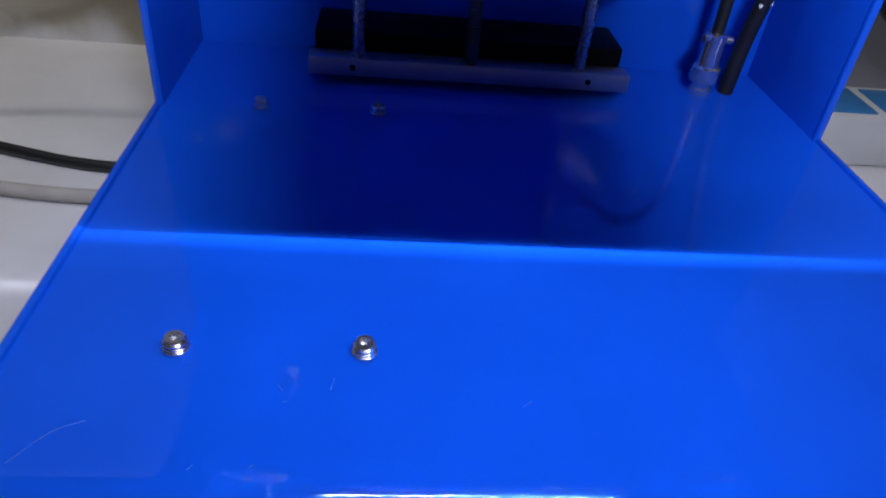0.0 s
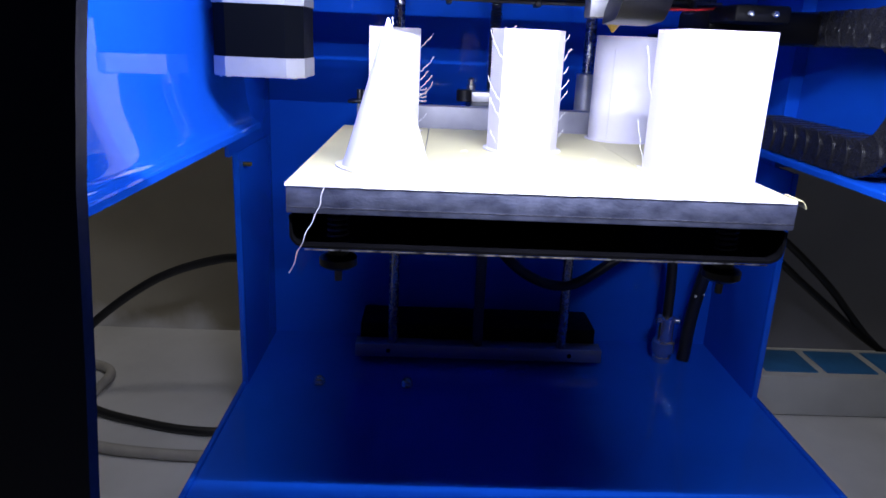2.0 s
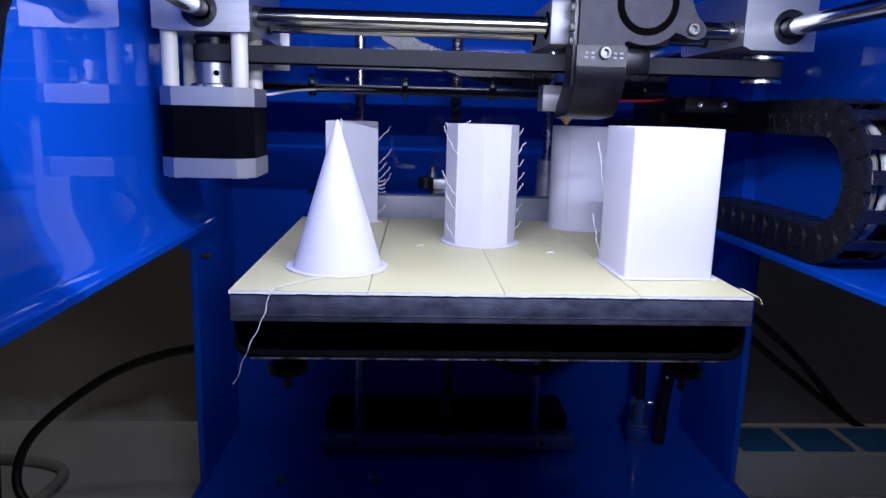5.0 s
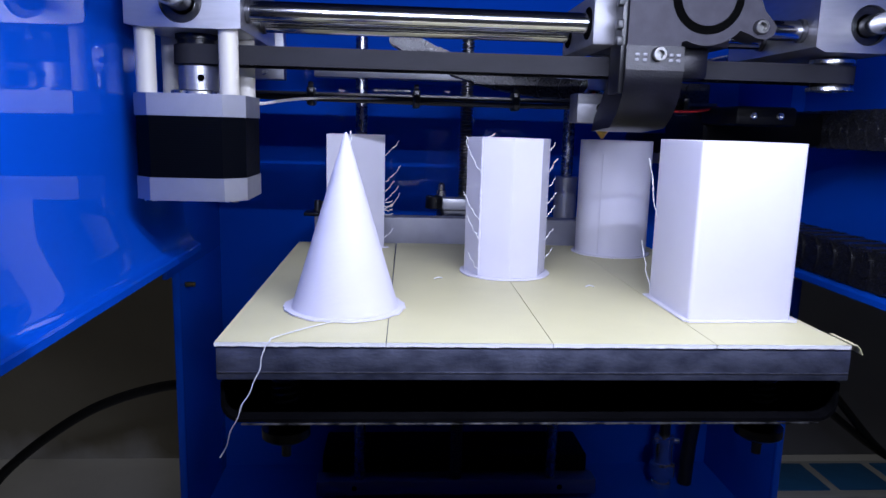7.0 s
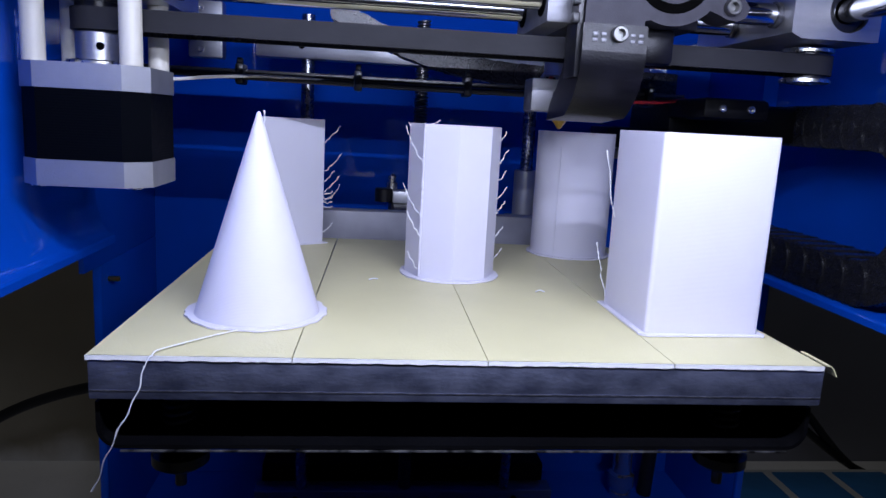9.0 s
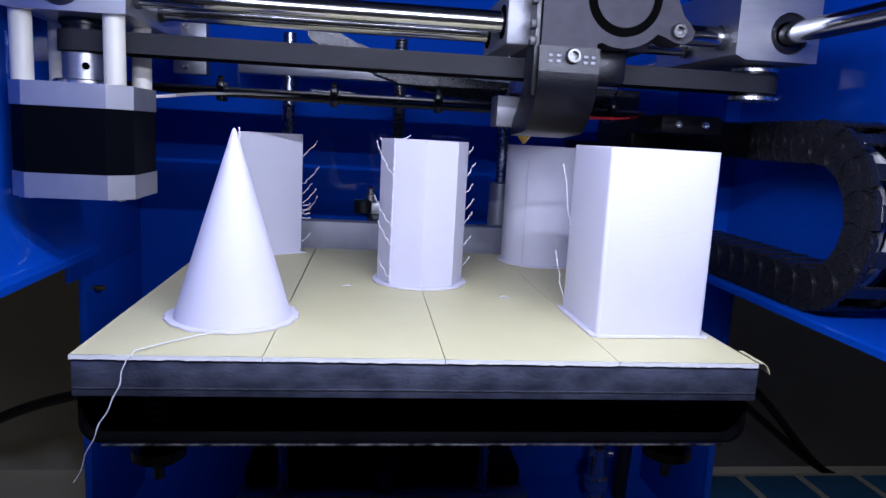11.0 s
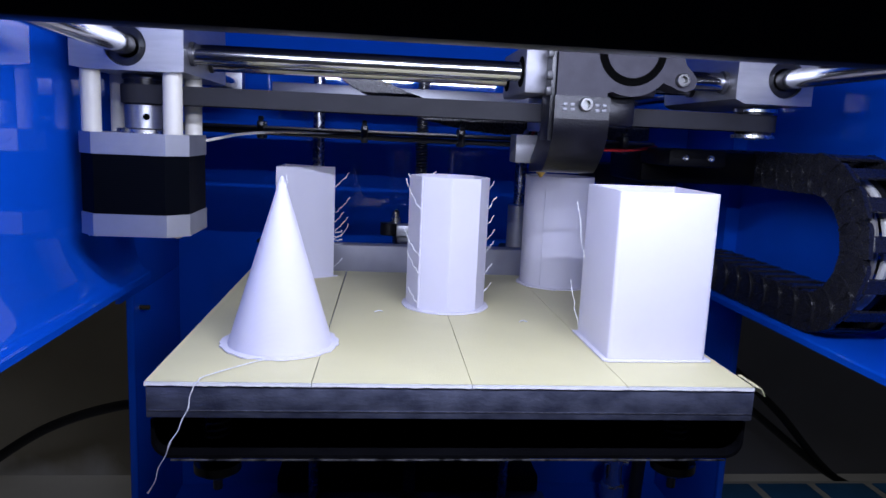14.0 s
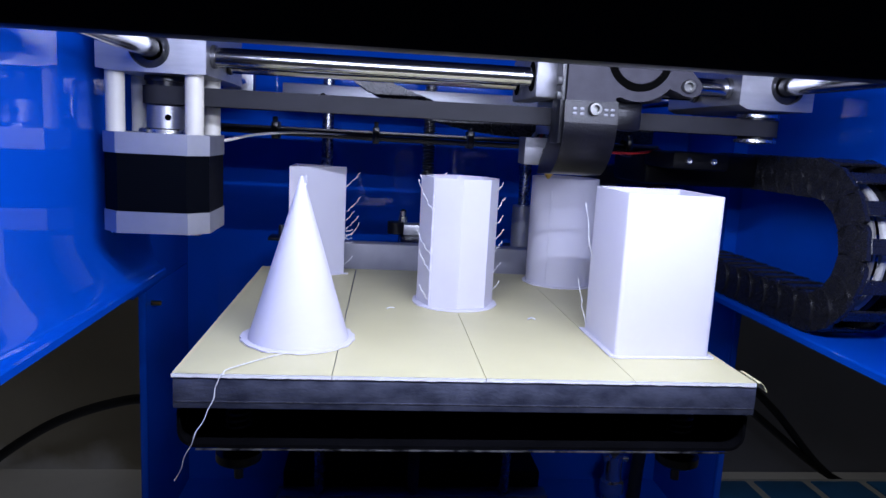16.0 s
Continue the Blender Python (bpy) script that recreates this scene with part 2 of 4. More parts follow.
def tube(bm, line, r, seg=10, wobble=0.0):
    line = [Vector(p) for p in line]
    rings, up = [], Vector((0.137, 0.21, 1)).normalized()
    for i, p in enumerate(line):
        d = (line[min(i + 1, len(line) - 1)] - line[max(i - 1, 0)]).normalized()
        u = (up - d * up.dot(d)).normalized()
        up = u
        v = d.cross(u)
        q = r * (1 + wobble * random.uniform(-1, 1))
        rings.append([bm.verts.new(p + (u * math.cos(a) + v * math.sin(a)) * q) for a in [2 * math.pi * s / seg for s in range(seg)]])
    for a, b in zip(rings, rings[1:]):
        for s in range(seg):
            bm.faces.new((a[s], a[(s + 1) % seg], b[(s + 1) % seg], b[s]))
    bm.faces.new(rings[0][::-1])
    bm.faces.new(rings[-1])
    return bm


def lathe(bm, profile, centre=(0, 0, 0), seg=32):
    """Turns a profile of (radius, z) round the upright axis."""
    rings = []
    for r, z in profile:
        rings.append([bm.verts.new((centre[0] + r * math.cos(2 * math.pi * s / seg), centre[1] + r * math.sin(2 * math.pi * s / seg), centre[2] + z)) for s in range(seg)])
    for a, b in zip(rings, rings[1:]):
        for s in range(seg):
            bm.faces.new((a[s], a[(s + 1) % seg], b[(s + 1) % seg], b[s]))
    bm.faces.new(rings[0][::-1])
    bm.faces.new(rings[-1])
    return bm


def B():
    return bmesh.new()


def socket_screw(parent, at, way, r, mat=STEEL, name="screw", length=None):
    """A cap screw with a hexagon socket; way points out of the head."""
    h = length or r * 1.1
    bm = B()
    m = Matrix.Translation(at) @ Vector(way).to_track_quat("Z", "Y").to_matrix().to_4x4()
    prof = [(r, 0), (r, h * 0.85), (r * 0.88, h)]
    rings = [[bm.verts.new((q * math.cos(a), q * math.sin(a), z)) for a in [2 * math.pi * s / 24 for s in range(24)]] for q, z in prof]
    hexr = [[bm.verts.new((r * 0.56 * math.cos(a), r * 0.56 * math.sin(a), z)) for a in [2 * math.pi * (s // 4) / 6 + (s % 4) * 0.26 for s in range(24)]] for z in (h, h * 0.1)]
    rings += hexr
    for a, b in zip(rings, rings[1:]):
        for s in range(24):
            bm.faces.new((a[s], a[(s + 1) % 24], b[(s + 1) % 24], b[s]))
    bm.faces.new(rings[-1])
    bm.faces.new(rings[0][::-1])
    bm.transform(m)
    return part(name, bm, mat, parent)


def scratches(parent, strokes):
    for pts in strokes:
        part("scratch", tube(B(), spline([(x, y, ZB + 0.00005) for x, y in pts], 5), 0.00011, 5, 0.6), SCUFF, parent, "pale scratch in the enamel")


# ---- the room round the printer ----
bm = box(B(), -0.9, 0.9, -0.75, 0.455, -0.290, -0.262, 0.003)
tagged(finish("table", bm, TABLE), "pale stone tabletop under the printer, slightly stained", "table")
bm = box(B(), 0.0505, 1.4, 0.455, 0.52, -0.9, 1.2)
tagged(finish("wall_room_grey", bm, GREYWALL), "plain blue-grey painted wall behind the table", "wall", kind="structure")
bm = box(B(), -1.4, 0.05, 0.455, 0.52, -0.9, 1.2)
tagged(finish("wall_room", bm, PLASTER), "plain beige plastered wall behind the table", "wall", kind="structure")

# ---- casing ----
XL, XR, ZB, YB = -0.178, 0.213, -0.2045, 0.325
# floor tray with its front fold and side lips
bm = strip_sheet(B(), [(0.330, ZB), (-0.019, ZB), (-0.025, ZB - 0.0005), (-0.030, ZB - 0.0018), (-0.034, ZB - 0.0045), (-0.0362, ZB - 0.0085), (-0.037, ZB - 0.014), (-0.037, -0.262)], 0.0015, XL - 0.003, XR + 0.003, "x")
casing_floor = tagged(finish("floor", bm, BLUE), "glossy blue enamelled sheet-metal floor of the printer", "floor", kind="structure")
for x in (XL - 0.0045, XR + 0.001):
    part("lip", box(B(), x, x + 0.0035, -0.029, 0.2235, ZB - 0.05, ZB + 0.0022, 0.0009), BLUE, casing_floor)
bm = box(B(), XL - 0.006, XR + 0.006, -0.100, -0.0385, -0.262, -0.235, 0.003)
tagged(finish("plinth", bm, BLUE), "low blue front plinth of the printer casing", "plinth", kind="structure")

scratches(casing_floor, [[(-0.1608, -0.0196), (-0.1524, -0.0081), (-0.1439, -0.0035)], [(-0.0863, 0.0136), (-0.0840, 0.0106)], [(-0.0679, 0.0115), (-0.0669, 0.0167)],
                         [(-0.0017, 0.0051), (0.0017, 0.0077)], [(-0.1084, -0.0214), (-0.1071, -0.0197)], [(-0.0834, 0.0056), (-0.0822, 0.0059)], [(-0.0901, -0.0203), (-0.0890, -0.0195)]])

# back wall
bm = box(B(), XL - 0.01, XR + 0.01, YB, YB + 0.004, -0.262, 0.265)
tagged(finish("wall_back", bm, BLUE), "glossy blue sheet-metal back wall of the printer", "wall", kind="structure")


def side_wall(name, sign, rim, wall, z, fillet_w, fillet_h, depth, post_x, post_y, label):
    """The upper side panel with a rounded ledge and rolled rim; behind it a narrow full-height post."""
    w = thing(name, label, "wall", kind="structure")
    line = [(rim, z - 0.0040), (rim, z - 0.0012), (rim + sign * 0.0005, z - 0.0004), (rim + sign * 0.0014, z)]
    x0 = wall - sign * fillet_w
    if abs(x0 - rim) > 0.002:
        line.append((x0, z + 0.0003))
    for k in range(1, 13):
        a = math.pi / 2 * k / 12
        line.append((x0 + sign * fillet_w * math.sin(a), z + 0.0003 + fillet_h * (1 - math.cos(a))))
    line.append((wall, 0.265))
    part("panel", strip_sheet(B(), line, -sign * 0.0018, -0.098, depth, "y"), BLUE, w)
    a, b = sorted((post_x, post_x + sign * 0.0030))
    part("post", box(B(), a, b, 0.2255, 0.3245, -0.262, -0.0262, 0.0006), BLUE, w)
    part("post", box(B(), a, b, post_y, 0.3245, -0.0260, 0.265, 0.0004), BLUE, w)
    part("post_flange", box(B(), *sorted((post_x - sign * 0.0002, post_x + sign * 0.0045)), 0.2215, 0.2253, -0.262, -0.0262, 0.0009), BLUE, w)
    return w


left = side_wall("wall_left", -1, -0.1450, -0.1535, 0.0048, 0.0068, 0.026, 0.152, XL, 0.200, "glossy blue side panel with a rounded ledge over an open window")
# hidden sheet added outside the panel to keep the ceiling lamp's light out
part("light_block_panel", box(B(), -0.1840, -0.1815, -0.098, 0.3245, 0.020, 0.265), BLUE, left)
right = side_wall("wall_right", 1, 0.1740, 0.2215, -0.0068, 0.012, 0.014, 0.2480, XR, 0.2525, "glossy blue side panel with a flat ledge over an open window")
part("step", box(B(), XR - 0.001, 0.2235, 0.2483, 0.2520, -0.0260, 0.265), BLUE, right)
socket_screw(left, (XL + 0.0002, 0.2335, -0.0360), (1, 0, 0), 0.0016, BRASS, "rivet", 0.006)

# front fascia with its opening, wider towards the bottom; its backlit shade is in the colour
fascia = thing("wall_front", "printer casing's front fascia round its wide opening, darkened as if backlit", "wall", kind="structure")
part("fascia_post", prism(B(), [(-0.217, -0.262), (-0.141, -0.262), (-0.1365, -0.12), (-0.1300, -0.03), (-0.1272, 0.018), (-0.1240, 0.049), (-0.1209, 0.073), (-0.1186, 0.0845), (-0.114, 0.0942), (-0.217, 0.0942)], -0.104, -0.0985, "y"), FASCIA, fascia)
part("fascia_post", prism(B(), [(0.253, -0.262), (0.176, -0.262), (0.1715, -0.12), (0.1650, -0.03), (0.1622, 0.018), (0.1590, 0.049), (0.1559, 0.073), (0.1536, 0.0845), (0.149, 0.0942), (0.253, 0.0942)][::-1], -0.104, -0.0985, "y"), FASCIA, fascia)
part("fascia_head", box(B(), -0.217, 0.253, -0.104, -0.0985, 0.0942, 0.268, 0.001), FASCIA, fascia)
# unseen top, coloured dark so that it bounces little light downwards
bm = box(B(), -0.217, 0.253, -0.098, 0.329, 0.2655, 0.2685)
tagged(finish("ceiling", bm, FASCIA), "unseen sheet-metal top of the printer casing, darkened to cut bounce light", "ceiling", kind="structure")
strip = thing("led_strip", "slim aluminium lamp strip fixed behind the front fascia", "lamp")
part("rail", box(B(), -0.112, 0.147, -0.0983, -0.0785, 0.1085, 0.1165, 0.001), ALU, strip)
part("rail", box(B(), -0.140, 0.160, -0.0983, -0.0974, 0.143, 0.155, 0.0003), ALU, strip)
part("tube", cyl(B(), (-0.108, -0.0966, 0.149), (0.128, -0.0966, 0.149), 0.0012, seg=12), GLOW, strip, "glowing cool white tube")
part("tube", cyl(B(), (-0.090, -0.0768, 0.112), (0.129, -0.0768, 0.112), 0.0018, seg=12), GLOW, strip, "glowing cool white tube")

# ---- heated bed ----
bed = thing("heated_bed", "thick aluminium build plate covered with cream masking tape", "build plate")
plate = part("plate", box(B(), -0.100, 0.100, 0.0, 0.186, -0.0118, -0.0006, 0.0006), BEDALU, bed, "scuffed dark grey aluminium plate")
part("plate_groove", box(B(), -0.0995, 0.0995, -0.0002, 0.0003, -0.0094, -0.0091), WORNLINE, plate, "fine worn line along the plate edge")
seams = [(-0.1002, -0.1002), (-0.0486, -0.0455), (0.0031, 0.0043), (0.0553, 0.0543), (0.0996, 0.0996)]
g = random.Random(21)
for (a, c), (b, d) in zip(seams, seams[1:]):
    b, d = b - 0.00026, d - (0.00075 if a < -0.09 else 0.00026)
    part("tape_strip", prism(B(), [(a, -0.0003), (b, -0.0003), (d, 0.1856), (c, 0.1856)], -0.0004, 0.0003), TAPE, bed, "cream masking tape strip")
    n = 36
    low = [(a + (b - a) * k / n, -0.0009 + g.uniform(-0.00014, 0.00014)) for k in range(n + 1)]
    part("tape_edge", prism(B(), low + [(b, 0.0003), (a, 0.0003)], -0.0005, 0.0001, "y"), TAPE_EDGE, bed, "white torn tape edge folded over the plate")
bm = B()
line = [(0.0998, 0.0004), (0.1010, 0.0003), (0.1020, -0.0006), (0.1032, -0.0028)]
strip_sheet(bm, line, 0.0003, -0.0006, 0.012)
part("tape_flap", bm, TAPE, bed, "loose curled corner of tape")
bm = B()
prof = [(-0.0995, -0.0135), (-0.0995, -0.0207)]
for k in range(1, 9):
    a = math.pi / 2 * k / 8
    prof.append((-0.0995 + 0.006 * (1 - math.cos(a)), -0.0207 - 0.006 * math.sin(a)))
prof += [(-x, z) for x, z in reversed(prof)]
strip_sheet(bm, prof, 0.0011, 0.003, 0.215)
tray = part("carrier_tray", bm, TRAY, bed, "black bent sheet-metal carrier tray")
part("tray_edge", box(B(), -0.0935, 0.0935, 0.0024, 0.0031, -0.0275, -0.0269, 0.0002), WORNEDGE, tray, "worn bright front edge of the tray")
part("carrier_block", box(B(), -0.060, 0.060, 0.10, 0.215, -0.0262, -0.014, 0.002), BLACK, bed)
for x in (-0.082, 0.082):
    for y in (0.018, 0.165):
        bm = B()
        tube(bm, [(x + 0.0042 * math.cos(a), y + 0.0042 * math.sin(a), -0.0262 + 0.0141 * a / (12 * math.pi)) for a in [k * math.pi / 7 for k in range(85)]], 0.0006, 6)
        part("spring", bm, DARKSTEEL, bed)
        bm = cyl(B(), (x, y, -0.0450), (x, y, -0.0255), 0.0016, seg=14)
        part("stud", bm, DARKSTEEL, bed)
        bm = lathe(B(), [(0.0035, -0.0398), (0.0060, -0.0390), (0.0080, -0.0376), (0.0080, -0.0346), (0.0068, -0.0336), (0.0045, -0.0330), (0.0045, -0.0282)], (x, y, 0), 28)
        part("levelling_knob", bm, BLACK, bed)
part("crossbar", box(B(), -0.094, 0.094, 0.205, 0.217, -0.0130, 0.0125, 0.001), MATTALU, bed, "plain aluminium crossbar behind the plate")
nut = box(B(), -0.018, 0.018, 0.217, 0.285, -0.002, 0.012, 0.002)
part("nut_mount", nut, BLACK, bed)
part("nut_block", box(B(), -0.0160, 0.0060, 0.2500, 0.2640, 0.0122, 0.0195, 0.0006), LIGHTALU, bed, "bright milled nut block")
part("nut_flange", lathe(B(), [(0.0052, 0.0122), (0.0056, 0.0126), (0.0056, 0.0200), (0.0052, 0.0205)], (-0.0213, 0.2570, 0), 28), BLACK, bed, "round black nut housing")
part("bolt", lathe(B(), [(0.0034, 0.0200), (0.0034, 0.0242), (0.0025, 0.0246), (0.0025, 0.0280), (0.0014, 0.0292)], (-0.0165, 0.2590, 0), 24), NICKEL, bed)
part("bolt_plate", box(B(), -0.1000, -0.0860, 0.2030, 0.2190, 0.0126, 0.0144, 0.0004), BLACK, bed)
part("arm", box(B(), -0.094, -0.060, 0.217, 0.290, -0.010, 0.004, 0.002), BLACK, bed)
part("arm", box(B(), 0.060, 0.094, 0.217, 0.290, -0.010, 0.004, 0.002), BLACK, bed)
for x in (-0.070, 0.070):
    bm = lathe(B(), [(0.0045, -0.012), (0.0075, -0.012), (0.0075, 0.034), (0.0070, 0.0345), (0.0045, 0.0345)], (x, 0.270, 0), 28)
    part("linear_bearing", bm, LIGHTALU, bed, "steel linear bearing")
for y in (0.214, 0.208):
    socket_screw(bed, (-0.0930 if y > 0.21 else -0.0890, y, 0.0144), (0, 0, 1), 0.0021, DARKSTEEL, "bolt", 0.0065)

# ---- lift guides ----
for x, tag in ((-0.070, ""), (0.070, "")):
    bm = cyl(B(), (x, 0.270, -0.192), (x, 0.270, 0.122), 0.004, seg=20)
    tagged(finish("guide_rod", bm, GUIDE), "polished steel upright guide rod behind the build plate", "rod", "upright guides")
bm = B()
turns, per = 150, 12
rows = []
for k in range(turns * per + 1):
    a, z = 2 * math.pi * k / per, -0.192 + 0.314 * k / (turns * per)
    rows.append((a, z))
lines = []
for dz, r in ((0, 0.0030), (0.0006, 0.0044), (0.0011, 0.0044), (0.0017, 0.0030)):
    lines.append([bm.verts.new((r * math.cos(a), 0.270 + r * math.sin(a), z + dz)) for a, z in rows])
for a, b in zip(lines, lines[1:]):
    for k in range(len(rows) - 1):
        bm.faces.new((a[k], a[k + 1], b[k + 1], b[k]))
cyl(bm, (0, 0.270, -0.192), (0, 0.270, 0.122), 0.0031, seg=12)
tagged(finish("lead_screw", bm, SCREW), "threaded steel lead screw between the guide rods", "lead screw")


def bracket(z0, z1, label):
    t = thing("rod_bracket", label, "bracket", (0, 0, 0), "rod brackets")
    part("bar", box(B(), -0.1005, 0.1035, 0.2645, 0.2790, z0, z1, 0.0006), ALU, t)
    for x in (-0.0735, 0.0765):
        # black disc on the bar's face in place of a shaded hole
        bm = cyl(B(), (x, 0.2641, (z0 + z1) / 2), (x, 0.2660, (z0 + z1) / 2), 0.0019, seg=18)
        part("screw_hole_shade", bm, HOLE, t)
    return t


bracket(-0.1985, -0.1872, "dull aluminium bar that holds the feet of the guide rods")
bracket(0.0957, 0.1105, "bright aluminium bar that holds the tops of the guide rods")
bm = box(B(), -0.098, 0.101, 0.282, 0.3245, -0.2040, -0.176, 0.002)
tagged(finish("motor_cover", bm, TRAY), "black box behind the lower rod bracket", "motor cover")

# ---- printed objects ----
def brim(parent, outline):
    bm = prism(B(), outline, 0.0005, 0.0011)
    part("brim", bm, BRIM, parent, "thin ragged brim")


def ragged(cx, cy, r, n=48, seed=1):
    g = random.Random(seed)
    return [(cx + (r + g.uniform(-0.0006, 0.0007)) * math.cos(2 * math.pi * k / n), cy + (r + g.uniform(-0.0006, 0.0007)) * math.sin(2 * math.pi * k / n)) for k in range(n)]


def hollow(bm, outline, inner, z0, z1, bottom=0.002):
    """An open-topped shell on an outline."""
    k = len(outline)
    rings = [[bm.verts.new((u, v, z)) for u, v in o] for o, z in ((outline, z0), (outline, z1), (inner, z1), (inner, z0 + bottom))]
    for a, b in zip(rings, rings[1:]):
        for s in range(k):
            bm.faces.new((a[s], a[(s + 1) % k], b[(s + 1) % k], b[s]))
    bm.faces.new(rings[0][::-1])
    bm.faces.new(rings[-1])
    return bm


def polygon(cx, cy, r, n, turn):
    return [(cx + r * math.cos(radians(turn) + 2 * math.pi * k / n), cy + r * math.sin(radians(turn) + 2 * math.pi * k / n)) for k in range(n)]


def rounded(corners, r, seg=4):
    out, k = [], len(corners)
    for i, p in enumerate(corners):
        p, a, b = Vector(p), Vector(corners[i - 1]), Vector(corners[(i + 1) % k])
        s, e = p + (a - p).normalized() * r, p + (b - p).normalized() * r
        for j in range(seg + 1):
            t = j / seg
            out.append(tuple(s * (1 - t) ** 2 + p * 2 * t * (1 - t) + e * t * t))
    return out


def grown(outline, d, seed):
    g = random.Random(seed)
    c = sum((Vector(p) for p in outline), Vector((0, 0))) / len(outline)
    return [tuple(Vector(p) + (Vector(p) - c).normalized() * (d + (g.uniform(-0.0004, 0.0004) if d > 0 else 0))) for p in outline]


def wisps(parent, places, seed):
    """Loose strings: each a foot, a direction out of the side and a length."""
    g = random.Random(seed)
    for (x, y, z), (dx, dy, dz), n in places:
        pts = [Vector((x, y, z)) + Vector((dx, dy, dz)) * n * t + Vector((0, 0, -0.35 * n * t * (1 - t))) + Vector([g.uniform(-0.00035, 0.00035) for _ in range(3)]) for t in (0, 0.15, 0.3, 0.45, 0.6, 0.75, 0.88, 1)]
        part("string", tube(B(), spline(pts, 5), 0.00020, 6, 0.6), STRING, parent, "fine loose plastic string")


cone = thing("printed_cone", "white printed plastic cone with a ragged brim on masking tape", "cone", (0, 0, 0), "printed shapes")
prof = [(0.0192, 0.0009)] + [(0.0192 * (1 - k / 20) + 0.0006 * k / 20, 0.0009 + 0.0617 * k / 20) for k in range(1, 20)] + [(0.0006, 0.0625), (0.0003, 0.0630)]
part("body", lathe(B(), prof, (-0.0641, 0.0425, 0), 64), PLA, cone)
brim(cone, ragged(-0.0641, 0.0425, 0.0217, 60, 3))
wisps(cone, [((-0.0632, 0.0425, 0.055), (0.12, 0, 1), 0.0085), ((-0.0600, 0.0410, 0.044), (0.6, -0.1, 0.5), 0.0022)], 2)

octo = thing("printed_octagon", "white printed plastic octagonal tube with stringy edges", "octagon prism", (0, 0, 0), "printed shapes")
ring = polygon(0.0039, 0.1085, 0.0186, 8, -92)
part("body", hollow(B(), ring, grown(ring, -0.0012, 0), 0.0009, 0.0616), PLA, octo)
brim(octo, grown(polygon(0.0039, 0.1085, 0.0186, 32, -92), 0.0022, 7))
edge_l, edge_r, edge_f = ring[6], ring[2], ring[7]
part("seam", tube(B(), [(edge_f[0], edge_f[1], 0.002 + 0.060 * k / 60) for k in range(61)], 0.00045, 6, 0.5), PLA, octo)
g = random.Random(5)
spots = []
for z in (0.011, 0.020, 0.030, 0.036, 0.043, 0.051, 0.060):
    spots.append(((edge_r[0] - 0.0008, edge_r[1] - 0.0006, z - 0.004), (0.62, -0.2, 0.95), 0.0050 + g.uniform(-0.001, 0.0015)))
for z, n in ((0.012, 0.009), (0.026, 0.012), (0.034, 0.015), (0.055, 0.016)):
    spots.append(((edge_f[0], edge_f[1] - 0.0004, z - 0.008), (-0.55 + g.uniform(-0.1, 0.1), -0.1, 0.85), n))
wisps(octo, spots, 6)
wisps(octo, [((ring[6][0], ring[6][1], 0.0616), (1, 0.05, 0.12), 0.0125), ((ring[6][0] - 0.0004, ring[6][1], 0.0620), (0.35, -0.25, -1), 0.014)], 8)

tube_print = thing("printed_cylinder", "white printed plastic cylinder with a seam down its side", "cylinder", (0, 0, 0), "printed shapes")
ring = polygon(0.0708, 0.1655, 0.0189, 72, 0)
part("body", hollow(B(), ring, grown(ring, -0.0012, 0), 0.0009, 0.0610), PLA, tube_print)
brim(tube_print, ragged(0.0708, 0.1655, 0.0207, 60, 9))
part("seam", tube(B(), [(0.0708 + 0.0189 * math.cos(radians(233)), 0.1655 + 0.0189 * math.sin(radians(233)), 0.002 + 0.052 * k / 40) for k in range(41)], 0.0003, 6, 0.5), PLA, tube_print)

tri = thing("printed_triangle", "white printed plastic triangular tube with loose strings", "triangle prism", (0, 0, 0), "printed shapes")
ring = rounded([(-0.0522, 0.1690), (-0.0815, 0.1830), (-0.0815, 0.1500)], 0.0008)
part("body", hollow(B(), ring, grown(ring, -0.0016, 0), 0.0009, 0.0608), PLA, tri)
brim(tri, grown(ring, 0.0022, 11))
spots = [((-0.0524, 0.1685, z), (0.8, -0.25, 0.9), n) for z, n in ((0.006, 0.006), (0.021, 0.010), (0.026, 0.009), (0.031, 0.0065), (0.036, 0.010), (0.050, 0.009))]
wisps(tri, spots, 12)
wisps(tri, [((-0.0524, 0.1685, 0.019 + 0.002 * k), (0.9, -0.2, 0.1 * k), 0.005) for k in range(4)], 13)

cube = thing("printed_box", "white printed plastic open-topped square tube with a brim", "square prism", (0, 0, 0), "printed shapes")
ring = rounded([(0.0568, 0.0262), (0.0947, 0.0270), (0.0939, 0.0649), (0.0560, 0.0641)], 0.0016)
part("body", hollow(B(), ring, grown(ring, -0.0017, 0), 0.0009, 0.0632), PLA, cube)
brim(cube, grown(ring, 0.0024, 15))
wisps(cube, [((0.0559, 0.0600, 0.033), (-0.18, 0.1, 1), 0.023), ((0.0559, 0.0620, 0.004), (-0.2, 0.1, 1), 0.019)], 16)

bm = B()
pts = [(-0.060, 0.026, 0.0009), (-0.070, 0.018, 0.0009), (-0.079, 0.008, 0.0009), (-0.0835, 0.0010, 0.0010), (-0.0848, -0.0016, -0.0014), (-0.0880, -0.0030, -0.0110), (-0.0932, -0.0035, -0.0225), (-0.0985, -0.0040, -0.0350)]
g = random.Random(44)
fine = spline(pts, 3)
fine = [p if k < 9 or k > len(fine) - 2 else p + Vector((g.uniform(-0.00045, 0.00045), 0, g.uniform(-0.0002, 0.0002))) for k, p in enumerate(fine)]
tube(bm, spline(fine, 4), 0.00019, 8, 0.3)
